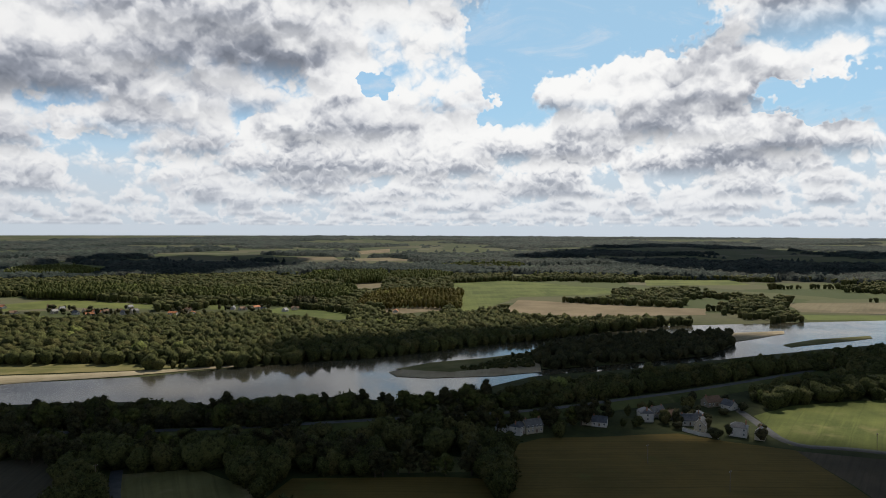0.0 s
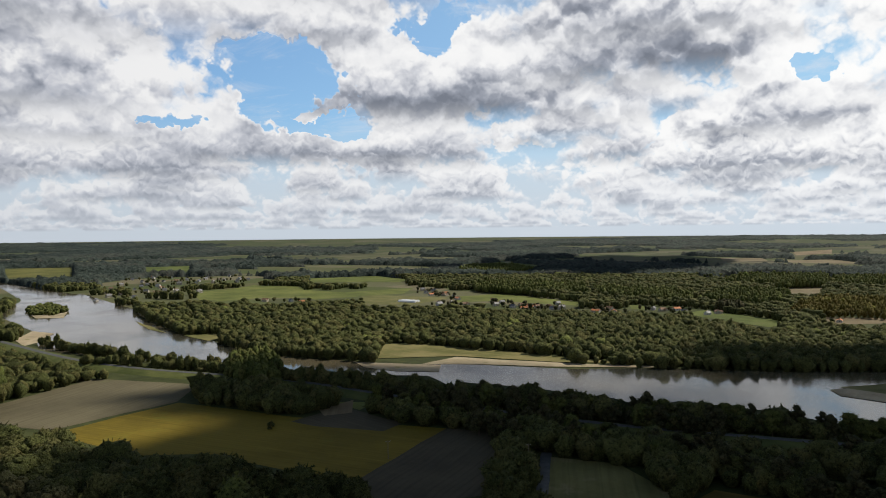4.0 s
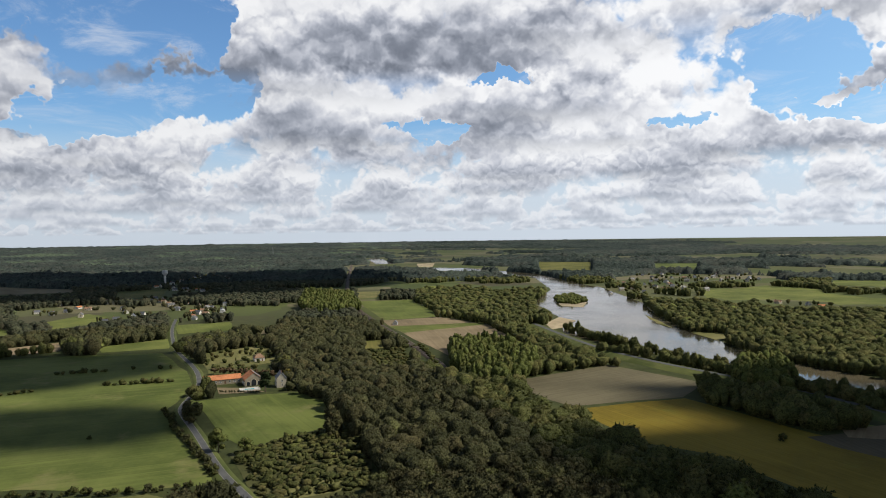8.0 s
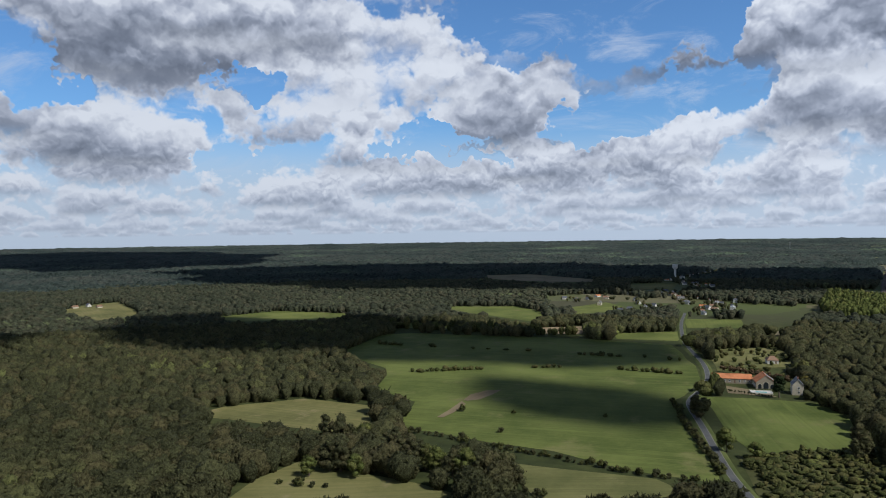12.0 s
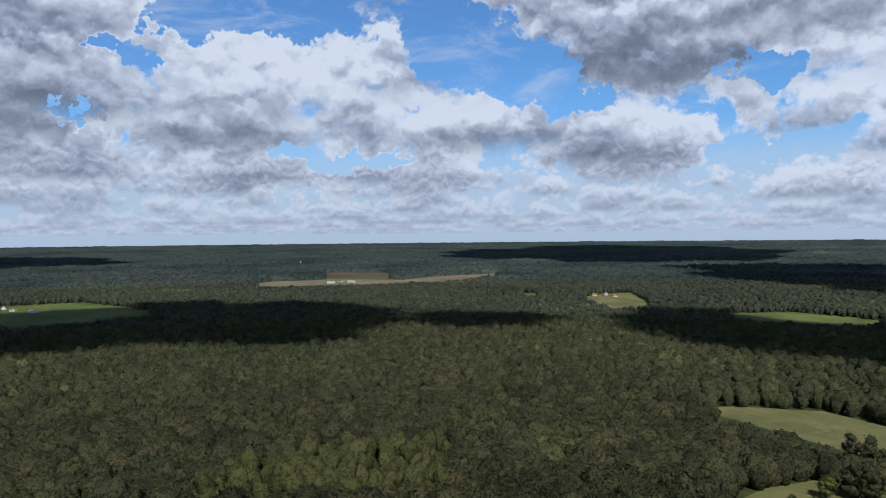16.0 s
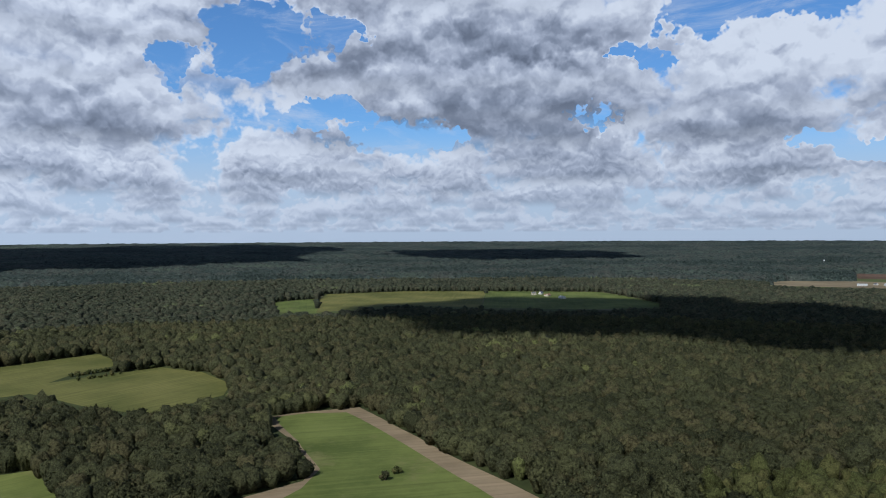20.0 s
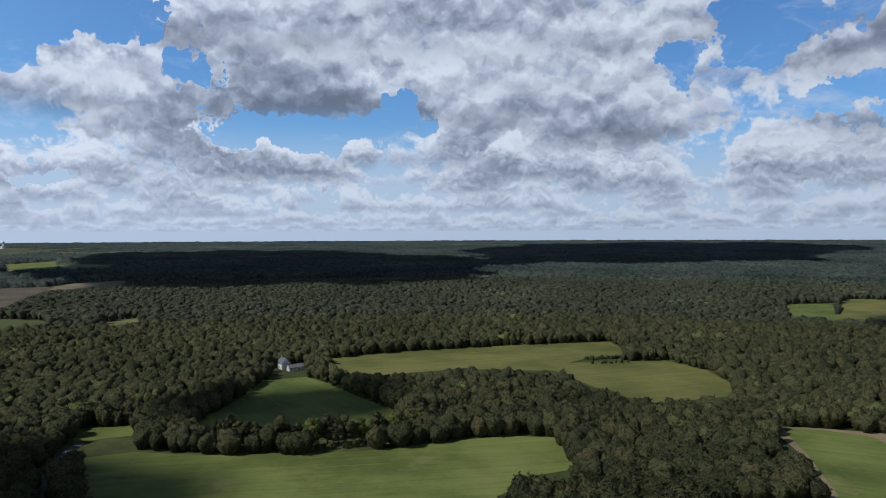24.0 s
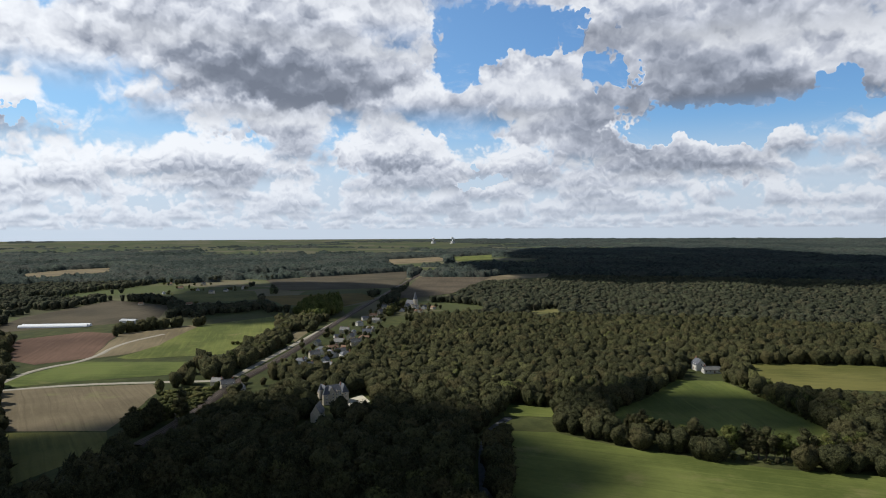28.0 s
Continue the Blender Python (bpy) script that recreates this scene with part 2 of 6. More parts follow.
def cumulus(x, y, wide, deep, turn, seed, high=2300.0):
    """A heaped cloud with a flat base; x, y is the middle of the shade that it casts."""
    bm = bmesh.new()
    bmesh.ops.create_icosphere(bm, subdivisions=5, radius=1.0)
    for v in bm.verts:
        q = v.co.copy()
        s = 1.1 + (0.46 if wide > 300 else 0.3) * noise.fractal(q * 1.9 + Vector((seed * 7.3, 0, 0)), 0.9, 2.1, 5)
        v.co = Vector((q.x * s * wide, q.y * s * deep, q.z * s * 90 if q.z > 0 else q.z * s * 25))
    for f in bm.faces:
        f.smooth = True
    me = bpy.data.meshes.new("cloud")
    bm.to_mesh(me)
    bm.free()
    me.materials.append(M_CLOUD)
    ob = new("cloud", me)
    s = aim(SUN_AZ, SUN_EL) * (high / math.sin(radians(SUN_EL)))
    ob.matrix_world = Matrix.Translation((x + s.x, y + s.y, high)) @ Matrix.Rotation(radians(turn), 4, "Z")
    return tagged(ob, "white cumulus cloud with a flat base overhead", "cloud", kind="stuff")


for k, row in enumerate([(-86, 329, 231, 104, 1), (124, 297, 137, 72, 0), (202, 603, 283, 122, 1), (-811, 2135, 334, 531, 6), (59, 497, 147, 59, 1), (1084, 2706, 576, 818, -2), (-177, 322, 148, 106, 46), (-233, 283, 77, 72, 46), (-265, 245, 58, 62, 46), (-676, -468, 212, 130, 97), (-1794, -608, 834, 421, 91), (-448, -69, 47, 34, 99), (-666, -186, 133, 81, 98), (-31, -961, 311, 208, 158), (-449, -745, 85, 50, 158), (2013, -2979, 693, 984, -164), (419, -184, 29, 46, -120), (325, 85, 149, 87, -96), (363, 32, 98, 66, -97), (2370, -1116, 603, 884, -103), (-469, -78, 57, 37, 70), (329, 166, 60, 71, -97), (-175, 281, 78, 49, 22), (-236, 303, 89, 78, 61), (400, -3280, 498, 408, 162), (-2310, -2639, 635, 737, 142), (-310, 405, 125, 62, 40), (1250, 150, 190, 330, -84)]):
    cumulus(*row, k)


# ---------------------------------------------------------------- materials
def material(name, build, rough=0.9, bump=0.0, spec=0.2):
    """A Principled material; build(net, place) gives its colour and, if any, its relief."""
    m = bpy.data.materials.new(name)
    m.use_nodes = True
    n = Net(m.node_tree)
    place = n.node("ShaderNodeNewGeometry").outputs["Position"]
    got = build(n, place)
    colour, relief = got if isinstance(got, tuple) and len(got) == 2 else (got, None)
    b = n.node("ShaderNodeBsdfPrincipled", {"Base Color": colour if isinstance(colour, bpy.types.NodeSocket) else (*colour, 1.0), "Roughness": rough, "Specular IOR Level": spec})
    if relief is not None and bump:
        n.tree.links.new(n.node("ShaderNodeBump", {"Strength": 1.0, "Distance": bump, "Height": relief}).outputs[0], b.inputs["Normal"])
    n.node("ShaderNodeOutputMaterial", (b.outputs[0],))
    return m


def leaf_paint(dark, mid, light, stand=0.006, patch=0.35, grain=1.0):
    """Foliage: every crown its own tone, stands that differ, and leaf clumps with the shade of the holes between
    painted in.
    """
    def build(n, p):
        own = n.node("ShaderNodeNewGeometry").outputs["Random Per Island"]
        area = n.noise(p, stand, 3.0, 0.6)
        tone = n.math("ADD", n.math("MULTIPLY", own, 1 - patch), n.math("MULTIPLY", n.step(area, 0.3, 0.7), patch))
        brown = (light[0] * 0.95, light[1] * 0.82, light[2] * 0.9)
        c = n.ramp(tone, [(0.0, tuple(v * 0.8 for v in dark)), (0.40, mid), (0.62, brown), (0.70, mid), (0.88, light), (0.97, (light[0] * 1.6, light[1] * 1.75, light[2] * 1.35))])
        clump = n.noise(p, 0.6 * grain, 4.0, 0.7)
        # shade between the clumps, put into the colour where the noise is low
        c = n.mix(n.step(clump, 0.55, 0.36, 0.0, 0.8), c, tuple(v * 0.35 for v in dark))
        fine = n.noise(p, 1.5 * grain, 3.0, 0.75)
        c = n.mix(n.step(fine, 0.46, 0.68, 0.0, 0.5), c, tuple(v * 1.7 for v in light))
        return c, n.math("ADD", clump, n.math("MULTIPLY", fine, 0.4))
    return build


M = {}
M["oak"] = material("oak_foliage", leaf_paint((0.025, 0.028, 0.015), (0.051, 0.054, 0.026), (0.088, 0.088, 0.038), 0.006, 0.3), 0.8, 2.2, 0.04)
# the two farther foliages are bluer: distance haze put into their leaf colours
M["far_oak"] = material("hazed_far_foliage", leaf_paint((0.024, 0.029, 0.020), (0.044, 0.050, 0.032), (0.075, 0.080, 0.046), 0.004, 0.4, 0.5), 0.85, 3.0, 0.04)
M["distant"] = material("hazed_distant_foliage", leaf_paint((0.018, 0.026, 0.024), (0.034, 0.045, 0.040), (0.058, 0.070, 0.055), 0.003, 0.8, 0.13), 0.9, 2.5, 0.04)
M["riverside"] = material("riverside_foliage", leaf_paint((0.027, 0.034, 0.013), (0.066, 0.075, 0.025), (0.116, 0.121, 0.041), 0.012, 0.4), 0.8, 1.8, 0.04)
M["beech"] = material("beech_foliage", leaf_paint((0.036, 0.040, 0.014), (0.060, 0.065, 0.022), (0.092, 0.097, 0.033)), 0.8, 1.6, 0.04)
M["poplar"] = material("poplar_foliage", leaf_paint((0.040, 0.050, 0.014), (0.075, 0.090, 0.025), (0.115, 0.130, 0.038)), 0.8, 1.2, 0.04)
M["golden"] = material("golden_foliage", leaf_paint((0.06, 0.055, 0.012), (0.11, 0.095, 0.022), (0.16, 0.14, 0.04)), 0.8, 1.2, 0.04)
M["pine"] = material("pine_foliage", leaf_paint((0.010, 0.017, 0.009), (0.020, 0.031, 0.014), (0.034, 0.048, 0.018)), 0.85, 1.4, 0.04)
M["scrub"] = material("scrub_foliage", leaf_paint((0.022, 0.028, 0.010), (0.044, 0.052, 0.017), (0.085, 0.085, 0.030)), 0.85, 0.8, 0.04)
M["bark"] = material("bark", lambda n, p: (n.ramp(n.noise(p, 3.0), [(0.3, (0.05, 0.04, 0.03)), (0.7, (0.13, 0.10, 0.075))]), n.noise(p, 9.0)), 0.9, 0.05)


def crop_paint(low, high, rows=0.0, row_dark=0.3, patch=0.012, third=None, tread=14.0):
    """A field: blotches at two sizes, fine grain, drill rows along the field's own x axis and tramlines."""
    def build(n, p):
        own = n.node("ShaderNodeTexCoord").outputs["Object"]
        broad = n.noise(p, patch, 4.0, 0.6)
        grain = n.noise(p, 0.35, 5.0, 0.7)
        f = n.math("ADD", n.math("MULTIPLY", n.step(broad, 0.3, 0.7), 0.6), n.math("MULTIPLY", grain, 0.4))
        c = n.ramp(f, [(0.2, low), (0.75, high)])
        if third:
            c = n.mix(n.step(n.noise(p, patch * 2.3, 5.0, 0.65), 0.55, 0.72, 0.0, 0.8), c, third)
        streak = n.noise(n.vec("MULTIPLY", own, (0.012, 0.22, 1.0)), 1.0, 4.0, 0.65)
        c = n.mix(n.step(streak, 0.50, 0.72, 0.0, 0.34), c, tuple(min(0.6, v * 1.35) for v in high))
        c = n.mix(n.step(streak, 0.46, 0.28, 0.0, 0.3), c, tuple(v * 0.7 for v in low))
        tint = n.node("ShaderNodeObjectInfo").outputs["Random"]
        c = n.mix(1.0, c, n.ramp(tint, [(0.0, (0.82, 0.86, 0.82)), (1.0, (1.12, 1.06, 1.05))]), "MULTIPLY")
        if rows:
            bent = n.vec("ADD", own, n.vec("MULTIPLY", n.node("ShaderNodeTexNoise", {"Vector": p, "Scale": 0.02}).outputs[1], (0.0, 5.0, 0.0)))
            y = n.node("ShaderNodeSeparateXYZ", (bent,)).outputs[1]
            wave = n.math("SINE", n.math("MULTIPLY", y, 2 * math.pi / rows))
            broken = n.noise(n.vec("MULTIPLY", bent, (0.02, 0.6, 1.0)), 1.0, 3.0, 0.6)
            k = n.math("MULTIPLY", n.step(wave, -0.2, 0.9), n.step(broken, 0.35, 0.65))
            c = n.mix(n.math("MULTIPLY", k, row_dark), c, tuple(v * 0.55 for v in low))
            line = n.math("ABSOLUTE", n.math("SINE", n.math("MULTIPLY", y, math.pi / tread)))
            c = n.mix(n.step(line, 0.13, 0.04, 0.0, 0.22), c, tuple(v * 0.6 for v in low))
        return c, grain
    return build


FIELD_KINDS = {
    "meadow": (crop_paint((0.064, 0.083, 0.020), (0.130, 0.150, 0.041), 4.0, 0.10, 0.014, (0.160, 0.150, 0.062)), "mown green meadow with faint mowing lines", "meadow"),
    "olive": (crop_paint((0.070, 0.078, 0.020), (0.135, 0.130, 0.040), 5.0, 0.22, 0.012), "olive green hay field with mowing lines", "field"),
    "ochre": (crop_paint((0.085, 0.068, 0.018), (0.150, 0.108, 0.030), 3.0, 0.3, 0.012, (0.09, 0.10, 0.025), 22.0), "ripening ochre crop field with wheel tracks", "field"),
    "yellow": (crop_paint((0.135, 0.098, 0.013), (0.22, 0.155, 0.021), 3.0, 0.25, 0.014, (0.17, 0.16, 0.025), 24.0), "bright yellow ripening crop field", "field"),
    "stubble": (crop_paint((0.095, 0.080, 0.050), (0.150, 0.126, 0.080), 4.5, 0.2, 0.010, (0.15, 0.15, 0.07)), "pale brown stubble field in straight rows", "field"),
    "tan": (crop_paint((0.135, 0.108, 0.066), (0.215, 0.172, 0.108), 5.0, 0.2, 0.012), "dry tan harvested field", "field"),
    "soil": (crop_paint((0.060, 0.050, 0.035), (0.105, 0.085, 0.058), 3.5, 0.3, 0.010), "dark brown tilled soil field", "field"),
    "redsoil": (crop_paint((0.080, 0.049, 0.035), (0.135, 0.084, 0.060), 5.0, 0.25, 0.010), "reddish ploughed earth field", "field"),
    "dry": (crop_paint((0.092, 0.096, 0.034), (0.165, 0.155, 0.062), 5.0, 0.2, 0.020, (0.22, 0.185, 0.10)), "dry yellowed rough grassland", "grassland"),
    "scrub": (crop_paint((0.050, 0.055, 0.020), (0.100, 0.095, 0.040), 0.0, 0.3, 0.03), "overgrown scrubby fallow ground", "scrubland"),
    "court": (crop_paint((0.42, 0.38, 0.30), (0.58, 0.53, 0.44), 0.0, 0.3, 0.05), "pale gravel forecourt of a large house", "forecourt"),
    "sand": (crop_paint((0.24, 0.20, 0.13), (0.36, 0.305, 0.21), 0.0, 0.3, 0.03, (0.16, 0.15, 0.06)), "pale sand bank along the river", "sand bank"),
    "grassbank": (crop_paint((0.090, 0.095, 0.030), (0.170, 0.155, 0.065), 0.0, 0.3, 0.03), "grassy river bank with dry tufts", "river bank"),
    "isle": (crop_paint((0.045, 0.055, 0.020), (0.090, 0.090, 0.035), 0.0, 0.3, 0.03), "wooded river island ground", "island"),
}
for kind, (paint, _, _) in FIELD_KINDS.items():
    M["field_" + kind] = material(kind + "_ground", paint, 0.95, 0.12, 0.1)


def ground_paint(n, p):
    a = n.noise(p, 0.004, 6.0, 0.6)
    b = n.noise(p, 0.08, 5.0, 0.65)
    c = n.ramp(n.math("ADD", n.math("MULTIPLY", a, 0.5), n.math("MULTIPLY", b, 0.5)),
               [(0.32, (0.020, 0.026, 0.010)), (0.5, (0.042, 0.050, 0.017)), (0.68, (0.085, 0.088, 0.030))])
    # plots of the valley floor, each with its own crop
    bent = n.vec("ADD", p, n.vec("MULTIPLY", n.node("ShaderNodeTexNoise", {"Vector": p, "Scale": 0.004}).outputs[1], (120.0, 120.0, 0.0)))
    plot = n.node("ShaderNodeTexVoronoi", {"Vector": n.vec("MULTIPLY", bent, (1.0, 1.0, 0.0)), "Scale": 0.007}, distance="CHEBYCHEV").outputs[1]
    pick = n.node("ShaderNodeSeparateColor", (plot,)).outputs[0]
    crop = n.ramp(pick, [(0.0, (0.055, 0.072, 0.024)), (0.3, (0.085, 0.100, 0.034)), (0.5, (0.10, 0.096, 0.045)), (0.65, (0.17, 0.145, 0.095)), (0.8, (0.07, 0.085, 0.03)), (1.0, (0.07, 0.06, 0.042))])
    crop = n.mix(n.step(b, 0.35, 0.65, 0.0, 0.25), crop, (0.05, 0.06, 0.02))
    far = n.vec("LENGTH", p)
    # aerial fade put into the crop colour: duller and darker with distance
    crop = n.mix(n.step(far, 1500.0, 4200.0, 0.0, 0.5), crop, (0.040, 0.050, 0.030))
    c = n.mix(n.step(far, 850.0, 1150.0, 0.0, 0.9), c, crop)
    return c, b


M["ground"] = material("ground", ground_paint, 0.95, 0.4, 0.1)


def asphalt_paint(n, p):
    return n.ramp(n.noise(p, 0.25, 6.0, 0.7), [(0.3, (0.045, 0.047, 0.050)), (0.7, (0.090, 0.090, 0.092))]), n.noise(p, 6.0)


M["asphalt"] = material("asphalt", asphalt_paint, 0.85, 0.02, 0.3)
M["gravel"] = material("gravel", lambda n, p: (n.ramp(n.noise(p, 0.4, 6.0, 0.7), [(0.3, (0.22, 0.20, 0.16)), (0.7, (0.36, 0.33, 0.27))]), n.noise(p, 5.0)), 0.95, 0.05)
M["ballast"] = material("ballast", lambda n, p: (n.ramp(n.noise(p, 0.5, 6.0, 0.7), [(0.3, (0.050, 0.037, 0.028)), (0.7, (0.090, 0.070, 0.055))]), n.noise(p, 4.0)), 0.95, 0.08)
M["rail"] = material("rail_steel", lambda n, p: n.ramp(n.noise(p, 2.0), [(0.3, (0.11, 0.075, 0.055)), (0.7, (0.18, 0.15, 0.13))]), 0.6, 0.0, 0.4)
M["verge"] = material("verge", crop_paint((0.048, 0.062, 0.018), (0.095, 0.108, 0.035), 0.0, 0.3, 0.03, (0.14, 0.135, 0.060)), 0.95, 0.1, 0.1)

w = bpy.data.materials.new("river_water")
w.use_nodes = True
n = Net(w.node_tree)
p = n.node("ShaderNodeNewGeometry").outputs["Position"]
shoal = n.step(n.noise(n.vec("MULTIPLY", p, (0.6, 1.0, 1.0)), 0.006, 4.0, 0.55), 0.36, 0.60)
depth = n.mix(shoal, (0.024, 0.026, 0.022), (0.095, 0.080, 0.050))
ripple = n.math("ADD", n.noise(n.vec("MULTIPLY", p, (1.0, 0.6, 1.0)), 0.35, 5.0, 0.6), n.math("MULTIPLY", n.noise(p, 0.03, 3.0, 0.5), 2.5))
bs = n.node("ShaderNodeBsdfPrincipled", {"Base Color": depth, "Roughness": n.step(n.noise(p, 0.012, 4.0), 0.35, 0.7, 0.06, 0.2), "IOR": 1.33, "Specular IOR Level": 0.5})
n.tree.links.new(n.node("ShaderNodeBump", {"Strength": 0.16, "Distance": 0.22, "Height": ripple}).outputs[0], bs.inputs["Normal"])
n.node("ShaderNodeOutputMaterial", (bs.outputs[0],))
M["water"] = w


# ---------------------------------------------------------------- mesh helpers
def lift(x, y):
    """Height of the land: level near by, swelling gently towards the horizon."""
    r = np.hypot(x, y)
    return 68.0 * (np.maximum(0.0, r - 1800.0) / 3100.0) ** 2


def mesh_of(name, verts, faces, mats, smooth=False, which=None):
    """A mesh from numpy arrays; faces all have the same number of corners."""
    me = bpy.data.meshes.new(name)
    verts, faces = np.asarray(verts, np.float32), np.asarray(faces, np.int32)
    k = faces.shape[1]
    me.vertices.add(len(verts))
    me.vertices.foreach_set("co", verts.ravel())
    me.loops.add(faces.size)
    me.loops.foreach_set("vertex_index", faces.ravel())
    me.polygons.add(len(faces))
    me.polygons.foreach_set("loop_start", np.arange(0, faces.size, k, dtype=np.int32))
    if smooth:
        me.polygons.foreach_set("use_smooth", np.ones(len(faces), bool))
    for m in mats if isinstance(mats, (list, tuple)) else [mats]:
        me.materials.append(m)
    if which is not None:
        me.polygons.foreach_set("material_index", np.asarray(which, np.int32))
    me.update(calc_edges=True)
    return me


def part(name, bm, mat, parent=None, label="", at=None):
    """Links a bmesh as one mesh object, under a thing or a part."""
    if isinstance(bm, bpy.types.Mesh):
        me = bm
    else:
        me = bpy.data.meshes.new(name)
        bm.to_mesh(me)
        bm.free()
        me.materials.append(mat)
    ob = new(name, me)
    if at is not None:
        ob.matrix_basis = at
    ob.parent = parent
    if label:
        ob["label"] = label
    return ob


def inside(pts, poly):
    """Which of the points (n x 2) lie in the outline."""
    px, py = pts[:, 0], pts[:, 1]
    poly = np.asarray(poly, float)
    hit = np.zeros(len(pts), bool)
    lo, hi = poly.min(0), poly.max(0)
    near = np.flatnonzero((px >= lo[0]) & (px <= hi[0]) & (py >= lo[1]) & (py <= hi[1]))
    if not len(near):
        return hit
    qx, qy = px[near], py[near]
    odd = np.zeros(len(near), bool)
    for (x0, y0), (x1, y1) in zip(poly, np.roll(poly, -1, 0)):
        if y0 != y1:
            odd ^= ((y0 > qy) != (y1 > qy)) & (qx < (x1 - x0) * (qy - y0) / (y1 - y0) + x0)
    hit[near] = odd
    return hit


def near_line(pts, line, width):
    """Which of the points lie within width of a line of corners."""
    hit = np.zeros(len(pts), bool)
    line = np.asarray(line, float)
    lo, hi = line.min(0) - width, line.max(0) + width
    close = np.flatnonzero((pts[:, 0] > lo[0]) & (pts[:, 0] < hi[0]) & (pts[:, 1] > lo[1]) & (pts[:, 1] < hi[1]))
    q = pts[close]
    got = np.zeros(len(q), bool)
    for a, b in zip(line[:-1], line[1:]) if len(q) else ():
        d = b - a
        f = np.clip(((q - a) @ d) / max(d @ d, 1e-6), 0, 1)
        got |= np.hypot(*(q - a - f[:, None] * d).T) < width
    hit[close] = got
    return hit


OPEN = []    # outlines where nothing tall grows
STRIPS = []  # lines kept free: (corners, half width)


def wavy(poly, step=14.0, sway=2.0):
    """The outline with its sides cut into short pieces that wander a little."""
    out = []
    for (x0, y0), (x1, y1) in zip(poly, poly[1:] + poly[:1]):
        n = max(1, int(math.hypot(x1 - x0, y1 - y0) / step))
        for i in range(n):
            x, y = x0 + (x1 - x0) * i / n, y0 + (y1 - y0) * i / n
            s = sway * min(1.0, math.hypot(x, y) / 500)
            out.append((x + s * noise.noise((x * .03, y * .03, 1.0)), y + s * noise.noise((x * .03, y * .03, 7.0))))
    return out


def sheet(name, poly, mat, rise, free=True, turn=None):
    """A flat piece of land laid on the ground; its x axis runs along its longest side."""
    if free:
        OPEN.append(poly)
    line = wavy(poly)
    cx, cy = sum(p[0] for p in line) / len(line), sum(p[1] for p in line) / len(line)
    if turn is None:
        sides = [(math.hypot(b[0] - a[0], b[1] - a[1]), math.atan2(b[1] - a[1], b[0] - a[0])) for a, b in zip(poly, poly[1:] + poly[:1])]
        turn = max(sides)[1]
    m = Matrix.Translation((cx, cy, 0)) @ Matrix.Rotation(turn, 4, "Z")
    inv = m.inverted()
    bm = bmesh.new()
    vs = [bm.verts.new(inv @ Vector((x, y, float(lift(x, y)) + rise))) for x, y in line]
    bmesh.ops.triangle_fill(bm, use_beauty=True, edges=[bm.edges.new((a, b)) for a, b in zip(vs, vs[1:] + vs[:1])])
    bmesh.ops.recalc_face_normals(bm, faces=bm.faces)
    if sum(f.normal.z for f in bm.faces) < 0:
        bmesh.ops.reverse_faces(bm, faces=bm.faces)
    return part(name, bm, mat, at=m)


count = 0


def field(kind, poly, label=""):
    global count
    count += 1
    _, text, cat = FIELD_KINDS[kind]
    name = {"sand": "sand_bank", "grassbank": "river_bank", "isle": "river_island"}.get(kind, cat if cat != "field" else "field")
    raised = kind in ("sand", "grassbank", "isle") or max(math.hypot(x, y) for x, y in poly) > 1740
    rise = 0.45 + 0.012 * (count % 30) if raised else 0.05 + 0.006 * (count % 30)
    return tagged(sheet(name, poly, M["field_" + kind], rise + (0.3 if count < 4 else 0.0), free=kind != "isle"), label or text, cat, kind="structure")


def rounded(line, times=2):
    """Corner-cutting, so that a road bends softly."""
    pts = [Vector((x, y)) for x, y in line]
    for _ in range(times):
        out = [pts[0]]
        for a, b in zip(pts[:-1], pts[1:]):
            out += [a.lerp(b, .25), a.lerp(b, .75)]
        pts = out + [pts[-1]]
    return [(p.x, p.y) for p in pts]


def strip(name, line, profile, mat, parent=None, free=0.0, soft=2):
    """A band along a line: profile is a list of (offset to the left, height)."""
    if free:
        STRIPS.append((line, free))
    pts = rounded(line, soft)
    vs, fs = [], []
    k = len(profile)
    for i, (x, y) in enumerate(pts):
        a, b = pts[max(0, i - 1)], pts[min(len(pts) - 1, i + 1)]
        d = Vector((b[0] - a[0], b[1] - a[1])).normalized()
        for o, z in profile:
            px, py = x - d.y * o, y + d.x * o
            vs.append((px, py, float(lift(px, py)) + z))
    for i in range(len(pts) - 1):
        for j in range(k - 1):
            a = i * k + j
            fs.append((a + 1, a, a + k, a + k + 1))
    me = mesh_of(name, vs, fs, mat)
    ob = new(name, me)
    ob.parent = parent
    return ob


# ---------------------------------------------------------------- the land
rings = np.concatenate([[0.0], np.linspace(40, 1800, 45), np.linspace(1860, 4960, 60)])
turns = np.linspace(0, 2 * math.pi, 241)[:-1]
gx, gy = np.outer(rings, -np.sin(turns)), np.outer(rings, np.cos(turns))
gz = lift(gx, gy)
gv = np.stack([gx, gy, gz], -1).reshape(-1, 3)
i, j = np.meshgrid(np.arange(len(rings) - 1), np.arange(240), indexing="ij")
gf = np.stack([i * 240 + j, i * 240 + (j + 1) % 240, (i + 1) * 240 + (j + 1) % 240, (i + 1) * 240 + j], -1).reshape(-1, 4)[:, ::-1]
tagged(new("ground", mesh_of("ground", gv, gf, M["ground"])), "rolling green and brown countryside ground to the horizon", "ground", kind="structure")


